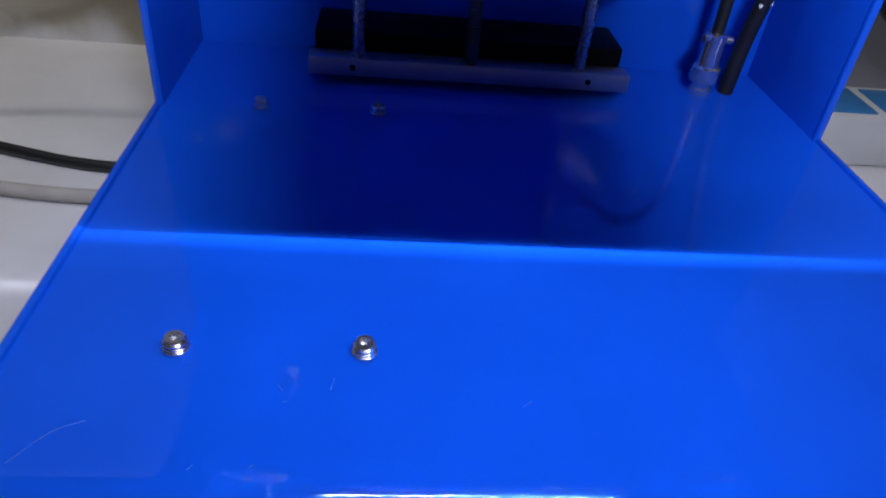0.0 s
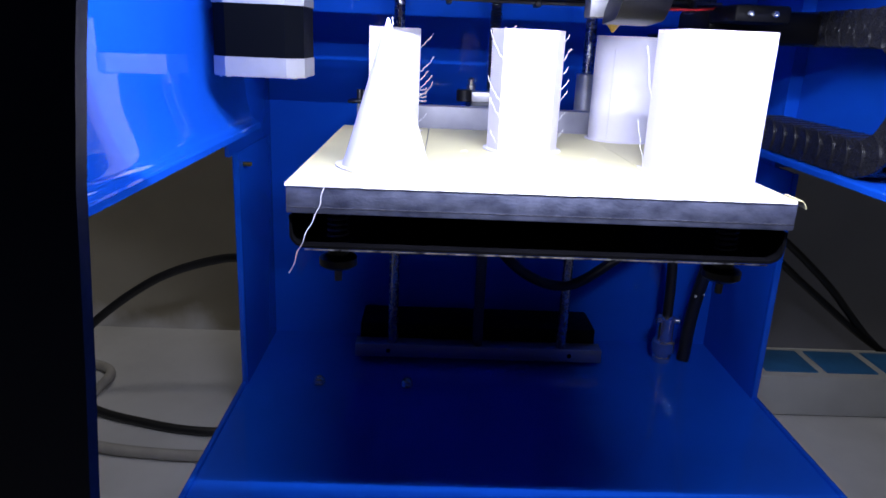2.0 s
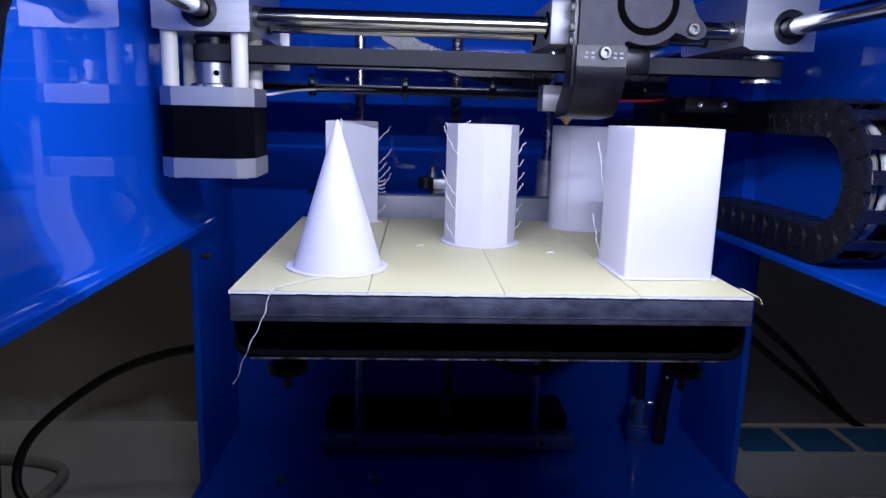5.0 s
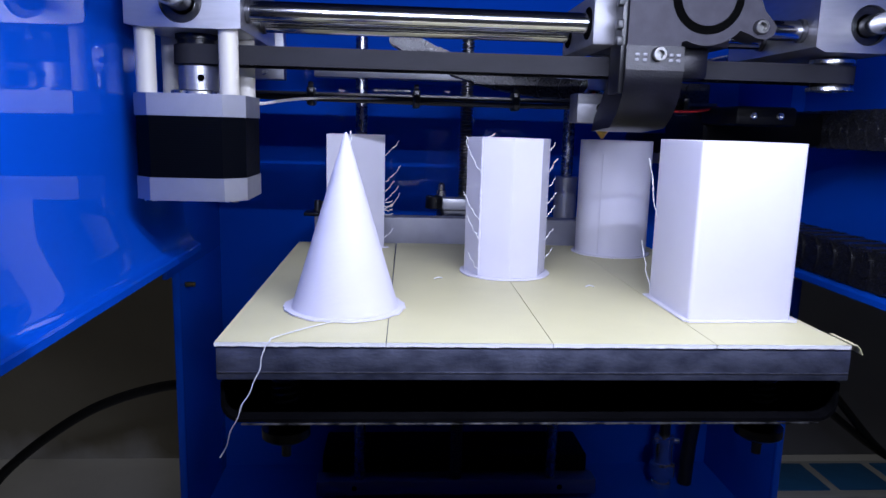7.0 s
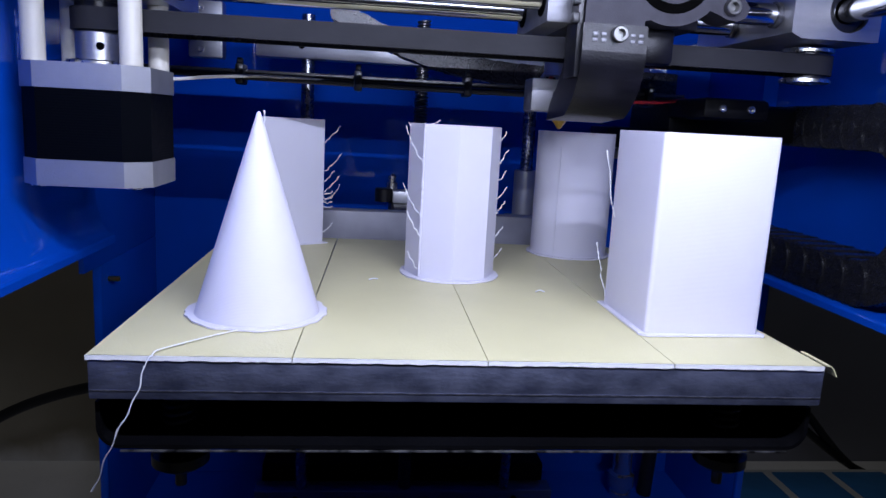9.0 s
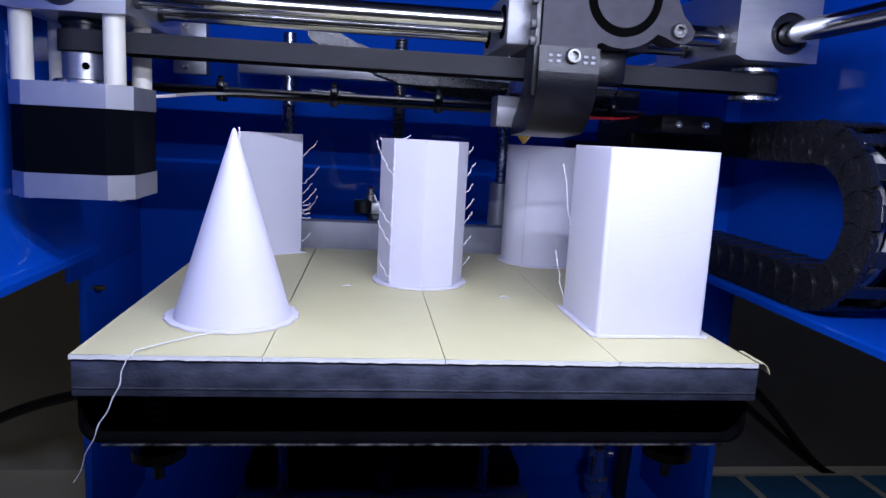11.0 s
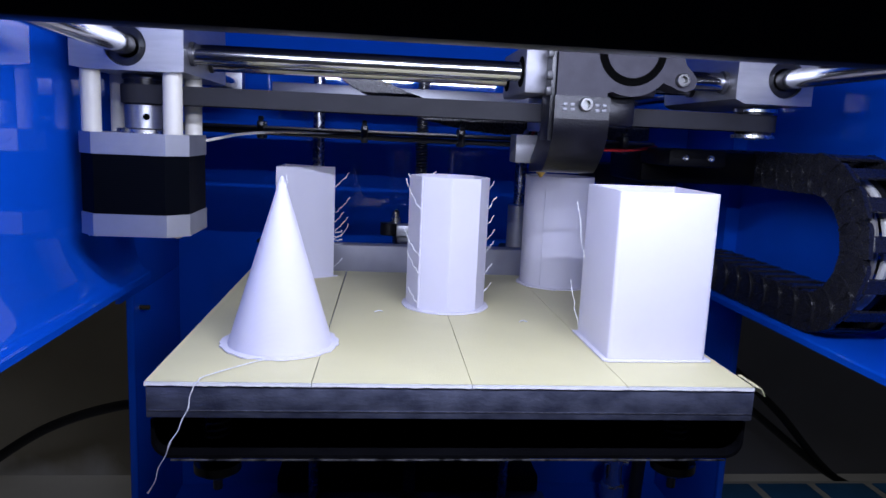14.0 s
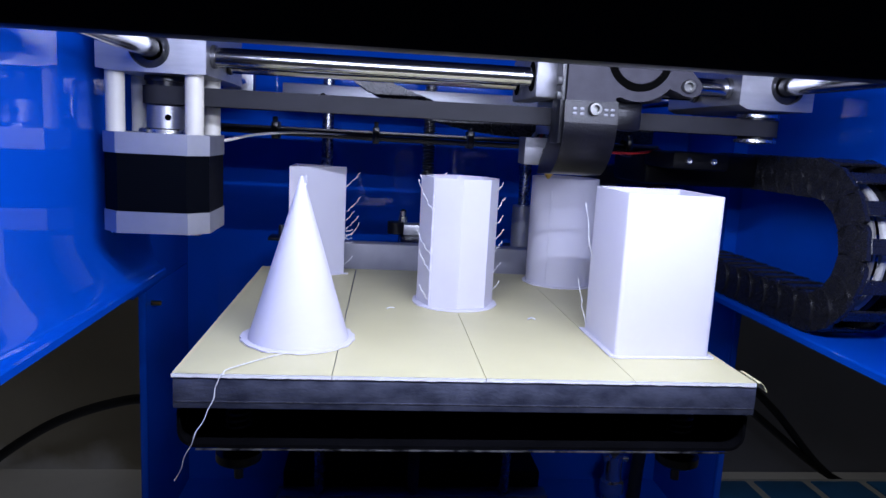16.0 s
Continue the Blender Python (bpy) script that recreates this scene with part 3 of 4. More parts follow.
tagged(finish("plastic_string", bm, STRING), "thin white plastic string hanging over the plate edge", "string")
for x, y, a in ((-0.0275, 0.0915, 0.3), (0.036, 0.079, -0.2)):
    bm = tube(B(), spline([(x - 0.0018, y - 0.0004, 0.0006), (x, y + 0.0003, 0.0011), (x + 0.0018, y + a * 0.003, 0.0007)], 4), 0.00025, 6)
    tagged(finish("plastic_scrap", bm, STRING), "tiny white plastic scrap on the tape", "scrap", "scraps")

# ---- gantry ----
GY = 0.068          # front face of the motor
MX = -0.1262        # motor axis
motor = thing("stepper_motor", "square black stepper motor with grey caps on white standoffs", "motor")


def octagon(h, c):
    return [(h, c - h), (h, h - c), (h - c, h), (c - h, h), (-h, h - c), (-h, c - h), (c - h, -h), (h - c, -h)]


MY = GY + 0.0212
for name, h, c, z0, z1, mat in (("bottom_cap", 0.0212, 0.0072, 0.0350, 0.0438, CAP), ("body", 0.0209, 0.0074, 0.0438, 0.0672, LAMINATE), ("top_cap", 0.0212, 0.0072, 0.0672, 0.0756, CAP)):
    cap = part(name, prism(B(), [(MX + u, MY + v) for u, v in octagon(h, c)], z0, z1), mat, motor)
    bottom_cap = cap if name == "bottom_cap" else bottom_cap
part("flange", lathe(B(), [(0.0110, 0.0756), (0.0110, 0.0770), (0.0105, 0.0774)], (MX, MY, 0), 32), STEEL, motor)
hub = part("pulley_hub", lathe(B(), [(0.0062, 0.0774), (0.0078, 0.0776), (0.0078, 0.0868), (0.0074, 0.0872)], (MX, MY, 0), 32), ALU, motor)
part("set_screw", cyl(B(), (MX + 0.003, MY - 0.0082, 0.0822), (MX + 0.0025, MY - 0.0060, 0.0822), 0.0013, seg=14), HOLE, hub)
part("pulley", lathe(B(), [(0.0077, 0.0872), (0.0077, 0.0970), (0.0086, 0.0971), (0.0086, 0.0990), (0.0040, 0.0993)], (MX, MY, 0), 32), BLACK, motor)
for u in (-1, 1):
    for v in (-1, 1):
        part("standoff", cyl(B(), (MX + u * 0.0155, MY + v * 0.0155, 0.0756), (MX + u * 0.0155, MY + v * 0.0155, 0.0995), 0.0037, seg=24), NYLON, motor)
        socket_screw(bottom_cap, (MX + u * 0.0155, MY + v * 0.0155, 0.0352), (0, 0, -1), 0.0026, STEEL, "bolt", 0.0009)


def hole_block(name, label, x0, x1, y0, y1, z0, z1, hx, hz, r):
    """A milled block with a round bore from front to back."""
    t = thing(name, label, "block", (0, 0, 0), "gantry end blocks")
    bm = B()
    seg = 40
    rings = []
    for y in (y0, y1):
        sq, ci = [], []
        for s in range(seg):
            a = 2 * math.pi * (s + 0.5) / seg
            c, d = math.cos(a), math.sin(a)
            k = min(((x1 - hx) if c > 0 else (hx - x0)) / max(abs(c), 1e-6), ((z1 - hz) if d > 0 else (hz - z0)) / max(abs(d), 1e-6))
            sq.append(bm.verts.new((hx + c * k, y, hz + d * k)))
            ci.append(bm.verts.new((hx + c * r, y, hz + d * r)))
        rings.append((sq, ci))
    (s0, c0), (s1, c1) = rings
    for s in range(seg):
        q = (s + 1) % seg
        bm.faces.new((s0[s], s0[q], c0[q], c0[s]))
        bm.faces.new((s1[q], s1[s], c1[s], c1[q]))
        bm.faces.new((s0[q], s0[s], s1[s], s1[q]))
        bm.faces.new((c0[s], c0[q], c1[q], c1[s]))
    part("body", bm, ALU, t)
    ring = lathe(B(), [(r - 0.0003, 0), (r - 0.0003, y1 - y0 - 0.004), (0.0046, y1 - y0 - 0.004), (0.0046, 0)], (0, 0, 0), 32)
    ring.transform(Matrix.Translation((hx, y0 + 0.002, hz)) @ Matrix.Rotation(-math.pi / 2, 4, "X"))
    part("bearing", ring, BLACK, t)
    return t


hole_block("gantry_block", "milled aluminium gantry end block with a round bore over the motor", -0.1466, -0.1046, GY - 0.001, GY + 0.0735, 0.0992, 0.1280, -0.1262, 0.1085, 0.0078)
hole_block("gantry_block", "milled aluminium gantry end block with bore above the idler", 0.1165, 0.1496, GY - 0.001, GY + 0.0735, 0.0985, 0.1280, 0.1375, 0.1090, 0.0078)
for x in (-0.1262, 0.1375):
    bm = cyl(B(), (x, -0.0955, 0.1088), (x, 0.2860, 0.1088), 0.0040, seg=24)
    tagged(finish("slide_rod", bm, CHROME), "polished steel rod running from front to back", "rod", "slide rods")
    t = thing("rod_clamp", "small aluminium clamp that holds a slide rod at the back", "clamp", (0, 0, 0), "rod clamps")
    part("body", box(B(), x - 0.0135, x + 0.0065, 0.2650, 0.2760, 0.0930, 0.1260, 0.001), ALU, t)
    for z in (0.0975, 0.1215):
        socket_screw(t, (x - 0.006, 0.2650, z), (0, -1, 0), 0.0018, STEEL, "screw", 0.0015)
for y in (GY + 0.010, GY + 0.042):
    bm = cyl(B(), (-0.1047, y, 0.1075), (0.1166, y, 0.1075), 0.0040, seg=24)
    tagged(finish("cross_rod", bm, CHROME), "polished steel cross rod that carries the print head", "rod", "cross rods")
    for x, s in ((-0.1045, 1), (0.1164, -1)):
        bm = cyl(B(), (x, y, 0.1075), (x + s * 0.0016, y, 0.1075), 0.0047, seg=24)
        tagged(finish("rod_collar", bm, DARKSTEEL), "thin dark steel collar at the end of a cross rod", "collar", "rod collars")

# belt: a closed loop round the pulley and the idler, toothed inside
bm = B()
IX, R = 0.1375, 0.0085
loop = [(MX + (IX - MX) * k / 60, MY - R) for k in range(61)]
loop += [(IX + R * math.sin(a), MY - R * math.cos(a)) for a in [math.pi * k / 12 for k in range(1, 12)]]
loop += [(IX - (IX - MX) * k / 60, MY + R) for k in range(61)]
loop += [(MX - R * math.sin(a), MY + R * math.cos(a)) for a in [math.pi * k / 12 for k in range(1, 12)]]
k = len(loop)
rings = []
for i, p in enumerate(loop):
    p, d = Vector(p), (Vector(loop[(i + 1) % k]) - Vector(loop[i - 1])).normalized()
    o = Vector((d.y, -d.x)) * 0.0007
    rings.append([bm.verts.new((*(p + o * s), z)) for s, z in ((1, 0.0876), (1, 0.0950), (-1, 0.0950), (-1, 0.0876))])
for i in range(k):
    a, b = rings[i], rings[(i + 1) % k]
    for s in range(4):
        bm.faces.new((a[s], a[(s + 1) % 4], b[(s + 1) % 4], b[s]))
belt = thing("timing_belt", "grey rubber timing belt looped between pulley and idler", "belt")
part("band", bm, RUBBER, belt)
bm = B()
for j in range(122):
    x = MX + 0.010 + j * 0.0020
    for y0, y1 in ((MY - R + 0.0006, MY - R + 0.0014), (MY + R - 0.0014, MY + R - 0.0006)):
        box(bm, x, x + 0.0011, y0, y1, 0.0876, 0.0950)
part("teeth", bm, RUBBER, belt)
idler = thing("idler_pulley", "steel idler pulley with flanges under the gantry block", "pulley")
part("axle", cyl(B(), (IX, MY, 0.0842), (IX, MY, 0.0990), 0.0030), STEEL, idler)
part("flange", lathe(B(), [(0.0062, 0.0846), (0.0092, 0.0849), (0.0092, 0.0862), (0.0066, 0.0866)], (IX, MY, 0), 32), STEEL, idler)
part("flange", lathe(B(), [(0.0066, 0.0958), (0.0092, 0.0961), (0.0092, 0.0976), (0.0062, 0.0979)], (IX, MY, 0), 32), STEEL, idler)
part("drum", lathe(B(), [(0.0077, 0.0866), (0.0077, 0.0958)], (IX, MY, 0), 32), BLACK, idler)

# wiring along the gantry
loom = thing("cable_loom", "black cable loom with zip ties and coloured wires behind the belt", "cable loom")
yl = GY + 0.085
part("rail", box(B(), -0.146, 0.118, yl, yl + 0.006, 0.0795, 0.0806, 0.0003), BLACK, loom)
part("rail_lip", box(B(), -0.146, 0.118, yl - 0.0008, yl + 0.0002, 0.0788, 0.0812, 0.0003), BLACK, loom)
part("sheath", tube(B(), spline([(-0.146, yl - 0.002, 0.0786), (-0.06, yl - 0.003, 0.0776), (0.0, yl - 0.003, 0.0772), (0.06, yl - 0.003, 0.0774), (0.118, yl - 0.002, 0.0781)], 8), 0.0014, 8), CABLE, loom)
part("white_wire", tube(B(), spline([(-0.1062, GY + 0.034, 0.0735), (-0.1035, GY + 0.040, 0.0738), (-0.096, yl - 0.020, 0.0764), (-0.078, yl - 0.006, 0.0784), (-0.055, yl - 0.0035, 0.0782), (-0.03, yl - 0.003, 0.0776)], 8), 0.0007, 8), WHITECABLE, loom)
part("red_wire", tube(B(), spline([(0.03, yl - 0.003, 0.0772), (0.07, yl - 0.005, 0.0764), (0.10, yl - 0.006, 0.0766), (0.118, yl - 0.003, 0.0790)], 8), 0.0008, 8), REDCABLE, loom)
for x in (-0.089, -0.037, 0.013, 0.062, 0.100):
    part("zip_tie", box(B(), x - 0.0018, x + 0.0018, yl - 0.0058, yl + 0.0066, 0.0745, 0.0836, 0.0010), BLACK, loom)
    part("zip_tie", box(B(), x - 0.0012, x + 0.0012, yl - 0.0045, yl - 0.001, 0.0836, 0.0860, 0.0005), BLACK, loom)


def link_mesh(pitch, width, high):
    """One link of a cable chain along +y: two rounded cheeks with crossbars."""
    bm = B()
    h = high / 2
    for s in (-1, 1):
        out = [(-pitch * 0.5, -h * 0.92), (pitch * 0.42, -h)]
        out += [(pitch * 0.42 + h * math.cos(a) * 0.55, h * math.sin(a)) for a in [math.pi * (k / 6 - 0.5) for k in range(7)]]
        out += [(-pitch * 0.5, h * 0.92)]
        x0, x1 = sorted((s * width / 2, s * (width / 2 - 0.0022)))
        prism(bm, out, x0, x1, "x")
        arc = [math.pi * (k / 8 - 0.5) * 0.86 for k in range(9)]
        rib = [(pitch * 0.36 + h * 0.60 * math.cos(a), h * 0.97 * math.sin(a)) for a in arc] + [(pitch * 0.36 + h * 0.47 * math.cos(a), h * 0.95 * math.sin(a)) for a in reversed(arc)]
        prism(bm, rib, *sorted((s * (width / 2 - 0.0004), s * (width / 2 + 0.0009))), "x")
        cyl(bm, (s * width / 2, pitch * 0.42, 0), (s * (width / 2 + 0.0006), pitch * 0.42, 0), h * 0.42, seg=12)
    box(bm, -width / 2 + 0.002, width / 2 - 0.002, -pitch * 0.30, pitch * 0.22, h - 0.0016, h, 0.0004, 1)
    box(bm, -width / 2 + 0.002, width / 2 - 0.002, -pitch * 0.30, pitch * 0.22, -h, -h + 0.0016, 0.0004, 1)
    return bm


def chain(name, label, path, width, high, pitch, turn=None, mat=CHAIN):
    """Links along a path in the plane of y and z at x = 0, then turned into place."""
    t = thing(name, label, "cable chain")
    total, at, i, links = 0.0, 0.0, 0, []
    path = [Vector(p) for p in path]
    first = part("link", link_mesh(pitch, width, high), mat, t)
    n = 0
    for a, b in zip(path, path[1:]):
        seg = (b - a).length
        while at <= total + seg:
            p = a.lerp(b, (at - total) / seg)
            d = (b - a).normalized()
            m = Matrix.Translation(p) @ Matrix.Rotation(math.atan2(d.z, d.y), 4, "X")
            if n == 0:
                ob = first
            else:
                ob = new("link", first.data)
                ob.parent = t
            ob.matrix_basis = (turn or Matrix()) @ m
            n += 1
            at += pitch
        total += seg
    return t


CX, CR, CZ, CY = 0.1910, 0.0330, 0.0365, 0.1005
path = [(CX, 0.226, CZ - CR), (CX, CY, CZ - CR)] + [(CX, CY - CR * math.sin(a), CZ - CR * math.cos(a)) for a in [math.pi * k / 24 for k in range(1, 24)]] + [(CX, CY, CZ + CR), (CX, 0.196, CZ + CR)]
y_chain = chain("cable_chain", "black plastic cable chain looped along the side ledge", path, 0.027, 0.0198, 0.0140)
inner = [Vector(p) for p in path]
for dx, mat, nm in ((-0.004, GREYCABLE, "cable"), (0.002, WHITECABLE, "cable"), (0.006, CABLE, "cable")):
    part(nm, tube(B(), [(p.x + dx, p.y, p.z) for p in inner], 0.0019, 8), mat, y_chain)
path = spline([(0, 0, 0), (0, 0.045, 0), (0, 0.085, 0.001), (0, 0.115, 0.006), (0, 0.138, 0.0135), (0, 0.154, 0.0205), (0, 0.163, 0.0265)], 4)
x_chain = chain("cable_chain", "small black cable chain folded along the gantry behind the belt", path, 0.013, 0.0105, 0.0115, Matrix.Translation((0.114, GY + 0.105, 0.0868)) @ Matrix.Rotation(math.pi / 2, 4, "Z"), CHAIN)

bracket_block = thing("chain_bracket", "black plastic bracket that ties the cable chain to the gantry", "bracket")
part("plate", box(B(), 0.1120, 0.1780, GY + 0.086, GY + 0.140, 0.0600, 0.0785, 0.003), TRAY, bracket_block)
part("hanger", box(B(), 0.1120, 0.1420, GY + 0.050, GY + 0.090, 0.0700, 0.0790, 0.002), TRAY, bracket_block)
for x in (0.1200, 0.1330):
    socket_screw(bracket_block, (x, GY + 0.0500, 0.0745), (0, -1, 0), 0.0016, STEEL, "screw", 0.0015)

# ---- print head ----
HX, HY, HD, HZ = 0.0490, GY + 0.051, GY - 0.057, 0.0027
head = thing("print_head", "black plastic print head with fan, curved air duct and brass nozzle", "print head")
# blower housing: square outlet on one side, a round scroll with a lug on the other
FY0, FY1 = HD + 0.0500, HD + 0.0640
out = [(-0.0094, 0.0940), (0.0113, 0.0940), (0.0113, 0.0968)]
for k in range(0, 15):
    a = radians(246 + 72 * k / 14)
    out.append((0.0204 + 0.0178 * math.cos(a), 0.1136 + 0.0178 * math.sin(a)))
out += [(0.0370, 0.1006), (0.0402, 0.0992), (0.0437, 0.0987), (0.0468, 0.1003), (0.0478, 0.1035), (0.0456, 0.1063), (0.0428, 0.1090), (0.0402, 0.1150), (0.0388, 0.1285), (-0.0094, 0.1285)]
bm = B()
prism(bm, [(HX + u, v + HZ) for u, v in out], FY0, FY1, "y")
fan = part("fan_housing", bm, FANBLACK, head, "dark grey blower fan housing")
# black disc that paints the intake recess dark round the hub
part("fan_intake_shade", cyl(B(), (HX + 0.0204, FY0 - 0.0002, 0.1136 + HZ), (HX + 0.0204, FY0 + 0.004, 0.1136 + HZ), 0.0138, seg=40), HOLE, fan)
part("fan_hub", cyl(B(), (HX + 0.0204, FY0 - 0.0005, 0.1136 + HZ), (HX + 0.0204, FY0 + 0.002, 0.1136 + HZ), 0.0106, seg=36), FANBLACK, fan)
socket_screw(fan, (HX + 0.0410, FY0, 0.1058), (0, -1, 0), 0.0027, SCREW, "screw", 0.0026)
part("seam_strip", box(B(), HX - 0.0118, HX - 0.0098, FY0 + 0.0005, FY1, 0.0800, 0.1285, 0.0004), BLACK, head)
for z in (0.0975, 0.1035, 0.1120):
    part("clip", box(B(), HX - 0.0135, HX - 0.0112, FY0, FY0 + 0.004, z, z + 0.0035, 0.0004), BLACK, head)
# duct: front sheet that curves down and back to the nozzle
DX0, DX1 = HX - 0.0103, HX + 0.0120
front = [(0.0485, 0.0950), (0.0478, 0.0860)]
for k in range(0, 13):
    a = radians(180 + 62 * k / 12)
    front.append((0.0778 + 0.0300 * math.cos(a), 0.0860 + 0.0215 * math.sin(a)))
back = [(0.0900, 0.0655), (0.0860, 0.0715), (0.0780, 0.0760), (0.0700, 0.0830), (0.0660, 0.0950)]
duct = part("air_duct", prism(B(), [(y + HD, z + HZ * min(1, max(0, (z - 0.066) / 0.02))) for y, z in front + back], DX0, DX1, "x"), PLASTIC, head, "black printed air duct with layer lines")
socket_screw(duct, (HX + 0.0020, HD + 0.0484, 0.0945), (0, -1, 0), 0.0027, SCREW, "screw", 0.0026)
for u in (-0.0070, -0.0040, 0.0060, 0.0088):
    for z in (0.0917, 0.0937):
        part("vent_mark", box(B(), HX + u, HX + u + 0.0018, HD + 0.0477, HD + 0.0488, z, z + 0.0012, 0.0003), DULLALU, duct)
part("carriage", box(B(), HX - 0.0100, HX + 0.0370, HD + 0.0645, HD + 0.1100, 0.0995, 0.1240, 0.0015), FANBLACK, head, "dark carriage body on the cross rods")
part("carriage_side", box(B(), HX - 0.0205, HX - 0.0105, HD + 0.0590, HD + 0.1100, 0.0985, 0.1180, 0.001), DULLALU, head, "aluminium bearing holder")
# black discs for the dark bores where the cross rods enter
for y in (GY + 0.010, GY + 0.042):
    part("bore_shade", cyl(B(), (HX - 0.0209, y, 0.1075), (HX - 0.0200, y, 0.1075), 0.0062, seg=28), HOLE, head)
part("belt_clamp", box(B(), HX + 0.0125, HX + 0.0270, HD + 0.0600, HD + 0.0685, 0.0866, 0.0995, 0.002), PLASTIC, head)
heater = part("heater_block", box(B(), HX - 0.0150, HX + 0.0050, HD + 0.0980, HD + 0.1130, 0.0690, 0.0822, 0.0006), DULLALU, head, "bare aluminium heater block")
part("heater_screw", cyl(B(), (HX - 0.0040, HD + 0.0978, 0.0756), (HX - 0.0040, HD + 0.0990, 0.0756), 0.0024, seg=20), HOLE, heater)
part("heat_break", cyl(B(), (HX, HY, 0.080), (HX, HY, 0.1000), 0.0030), STEEL, head)
part("heat_sink", cyl(B(), (HX, HY, 0.084), (HX, HY, 0.0992), 0.0080), ALU, head)
part("nozzle", lathe(B(), [(0.0006, 0.0622), (0.0032, 0.0658), (0.0037, 0.0658), (0.0037, 0.0692)], (HX, HY, 0), 6), BRASS, head, "brass nozzle")
part("heater_wire", tube(B(), spline([(HX - 0.010, HD + 0.106, 0.0795), (HX - 0.008, HD + 0.108, 0.084), (HX - 0.002, HD + 0.112, 0.088), (HX + 0.004, HD + 0.120, 0.097)], 6), 0.0010, 8), WHITECABLE, head)
part("heater_wire", tube(B(), spline([(HX - 0.006, HD + 0.110, 0.0795), (HX - 0.003, HD + 0.113, 0.085), (HX + 0.004, HD + 0.118, 0.092), (HX + 0.008, HD + 0.124, 0.099)], 6), 0.0008, 8), REDCABLE, head)

# ---- below the bed ----
for x, y in ((-0.1236, 0.0290), (-0.0569, 0.0290), (-0.1240, 0.2253), (-0.0563, 0.2253)):
    t = thing("floor_screw", "bright nickel-plated screw end standing up through the floor", "screw", (x, y, ZB), "floor screws")
    part("nut", lathe(B(), [(0.0040, 0.0001), (0.0047, 0.0006), (0.0047, 0.0016), (0.0040, 0.0021)], (0, 0, 0), 24), PLATED, t)
    prof = [(0.0036, 0.0018)]
    for k in range(2):
        prof += [(0.0043, 0.0025 + k * 0.0017), (0.0043, 0.0029 + k * 0.0017), (0.0032, 0.0037 + k * 0.0017)]
    part("thread", lathe(B(), prof + [(0.0037, 0.0058), (0.0034, 0.0063), (0.0022, 0.0063), (0.0019, 0.0045)], (0, 0, 0), 24), PLATED, t)

plug = thing("cable_plug", "chromed round cable plug standing in the printer floor", "plug", (0.1622, 0.2873, ZB))
part("shell", lathe(B(), [(0.0075, 0.0001), (0.0075, 0.0040), (0.0060, 0.0045), (0.0060, 0.0085), (0.0094, 0.0095), (0.0094, 0.0185), (0.0080, 0.0195), (0.0070, 0.0200), (0.0066, 0.0360), (0.0076, 0.0365), (0.0076, 0.0405), (0.0050, 0.0420)], (0, 0, 0), 32), PLATED, plug)
for s in (-1, 1):
    part("clamp_screw", cyl(B(), (s * 0.0060, -0.003, 0.0385), (s * 0.0100, -0.004, 0.0385), 0.0024, seg=16), PLATED, plug)
part("cable", tube(B(), spline([(0, 0, 0.041), (0, 0.002, 0.072), (-0.004, 0.0, 0.098), (-0.022, -0.010, 0.112), (-0.050, -0.020, 0.100), (-0.088, -0.020, 0.074), (-0.120, -0.020, 0.078), (-0.150, -0.025, 0.105), (-0.165, -0.04, 0.150), (-0.165, -0.05, 0.180)], 10), 0.0042, 12), CABLE, plug)
sleeve = thing("braided_sleeve", "black spiral sleeve with white wires rising from the floor", "cable")
pts = spline([(0.1820, 0.290, ZB + 0.0005), (0.1835, 0.288, -0.160), (0.1880, 0.280, -0.110), (0.192, 0.265, -0.060), (0.188, 0.245, -0.020)], 16)
part("sleeve", tube(B(), pts, 0.0052, 12), CABLE, sleeve)
bm = B()
for k in range(22, 52, 7):
    p = pts[k]
    cyl(bm, p + Vector((-0.004, -0.0034, -0.0012)), p + Vector((0.004, -0.0034, 0.0014)), 0.0013, seg=8)
part("wires", bm, WHITECABLE, sleeve)

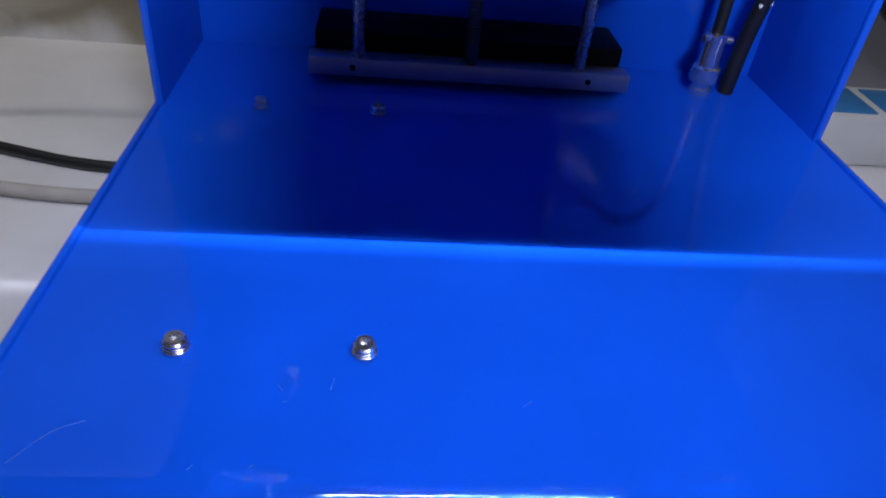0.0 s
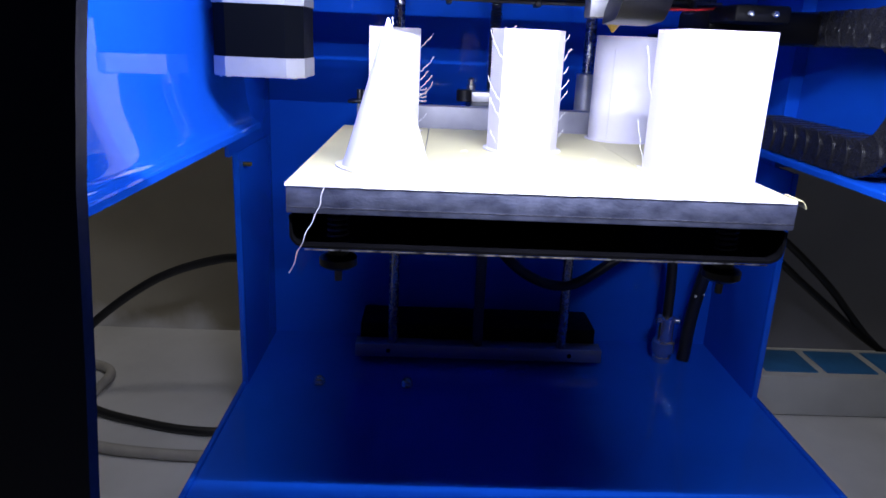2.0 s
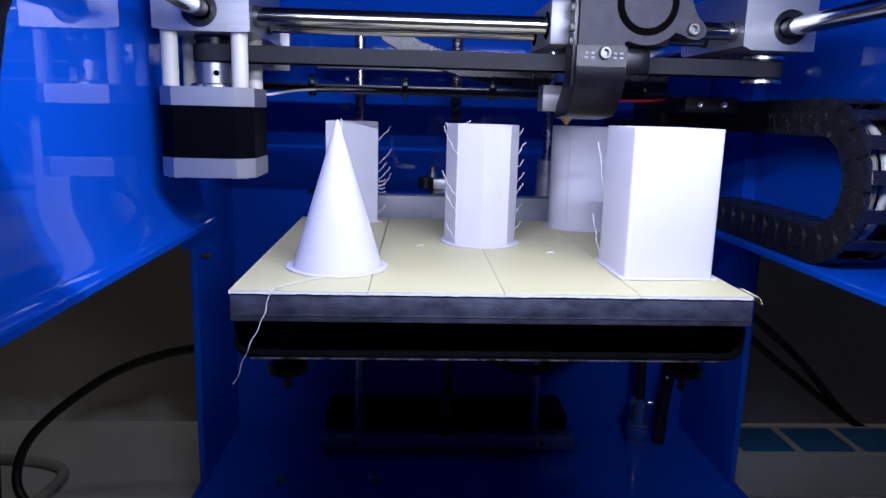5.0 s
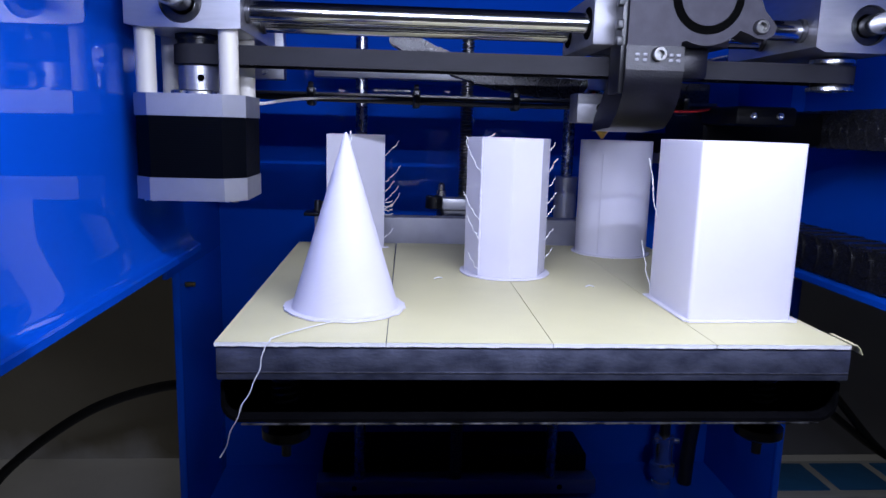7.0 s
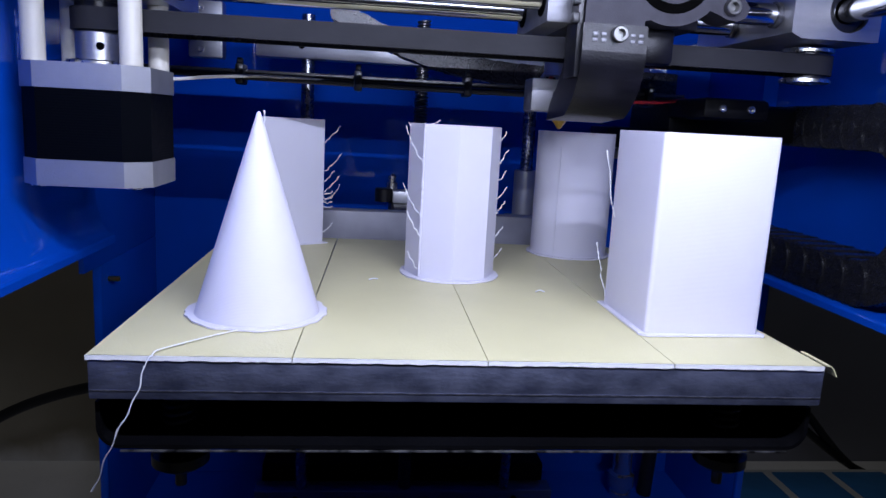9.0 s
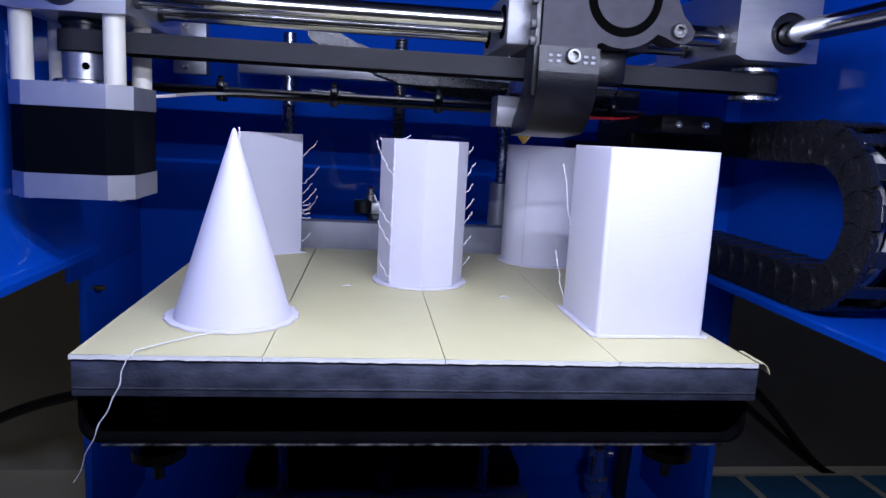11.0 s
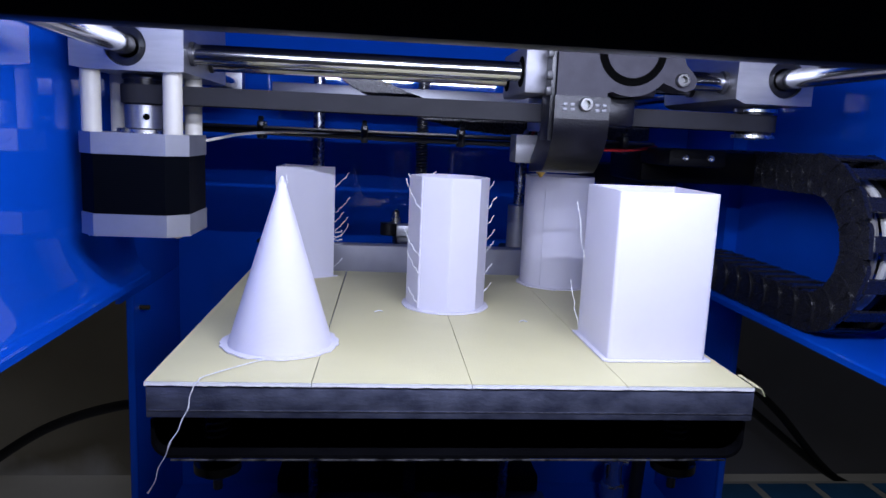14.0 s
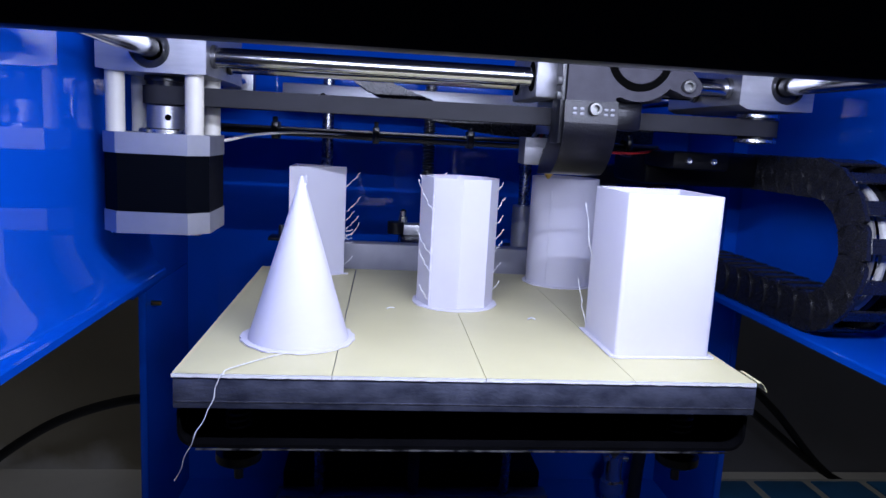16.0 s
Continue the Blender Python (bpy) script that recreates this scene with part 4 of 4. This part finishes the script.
# ---- on the table ----
bm = tube(B(), spline([(-0.182, 0.30, -0.131), (-0.22, 0.31, -0.133), (-0.280, 0.31, -0.155), (-0.338, 0.30, -0.200), (-0.352, 0.29, -0.238), (-0.326, 0.27, -0.256), (-0.27, 0.25, -0.2585), (-0.22, 0.24, -0.2585), (-0.182, 0.245, -0.2585), (-0.12, 0.25, -0.2585)], 14), 0.0038, 12)
tagged(finish("power_cable", bm, CABLE), "thick black power cable looped beside the printer", "cable")
bm = tube(B(), spline([(-0.52, 0.33, -0.2574), (-0.42, 0.36, -0.2574), (-0.345, 0.345, -0.2574), (-0.335, 0.30, -0.2574), (-0.345, 0.24, -0.2574), (-0.30, 0.215, -0.2574), (-0.24, 0.205, -0.2574), (-0.185, 0.205, -0.2574), (-0.10, 0.21, -0.2574)], 12), 0.0044, 12)
tagged(finish("data_cable", bm, GREYCABLE), "grey data cable lying on the tabletop", "cable")
for k, (dx, dz) in enumerate(((0, 0), (0.012, 0.010))):
    bm = tube(B(), spline([(0.216, 0.35, -0.085 + dz), (0.26 + dx, 0.36, -0.110 + dz), (0.33 + dx, 0.37, -0.165 + dz), (0.42, 0.38, -0.230), (0.50, 0.38, -0.2580)], 12), 0.0036, 10)
    tagged(finish("power_cable", bm, CABLE), "black cable hanging from the printer to the table", "cable", "hanging cables")
bm = tube(B(), spline([(0.216, 0.36, -0.080), (0.250, 0.36, -0.100), (0.262, 0.355, -0.140), (0.250, 0.35, -0.175), (0.216, 0.345, -0.195)], 12), 0.0036, 10)
tagged(finish("power_cable", bm, CABLE), "black cable loop behind the printer", "cable", "hanging cables")
strip = thing("power_strip", "white power strip with blue sockets lying against the wall", "power strip", (0.0, 0.0, -0.262))
strip_body = part("body", box(B(), 0.20, 0.62, 0.300, 0.362, 0.0, 0.040, 0.003), STRIP_WHITE, strip)
for k in range(7):
    x = 0.212 + k * 0.056
    part("socket", box(B(), x, x + 0.048, 0.308, 0.354, 0.0385, 0.0412, 0.0012), SOCKET_BLUE, strip_body, "blue socket face")

# ---- switch box on the back wall ----
switch = thing("limit_switch", "small black switch box with grey plugs on the back wall", "switch box")
part("body", box(B(), 0.127, 0.192, 0.286, 0.3245, 0.0515, 0.0655, 0.002), BLACK, switch)
for x in (0.134, 0.172):
    part("plug", box(B(), x, x + 0.011, 0.289, 0.300, 0.0440, 0.0513, 0.0008), GREYCABLE, switch)
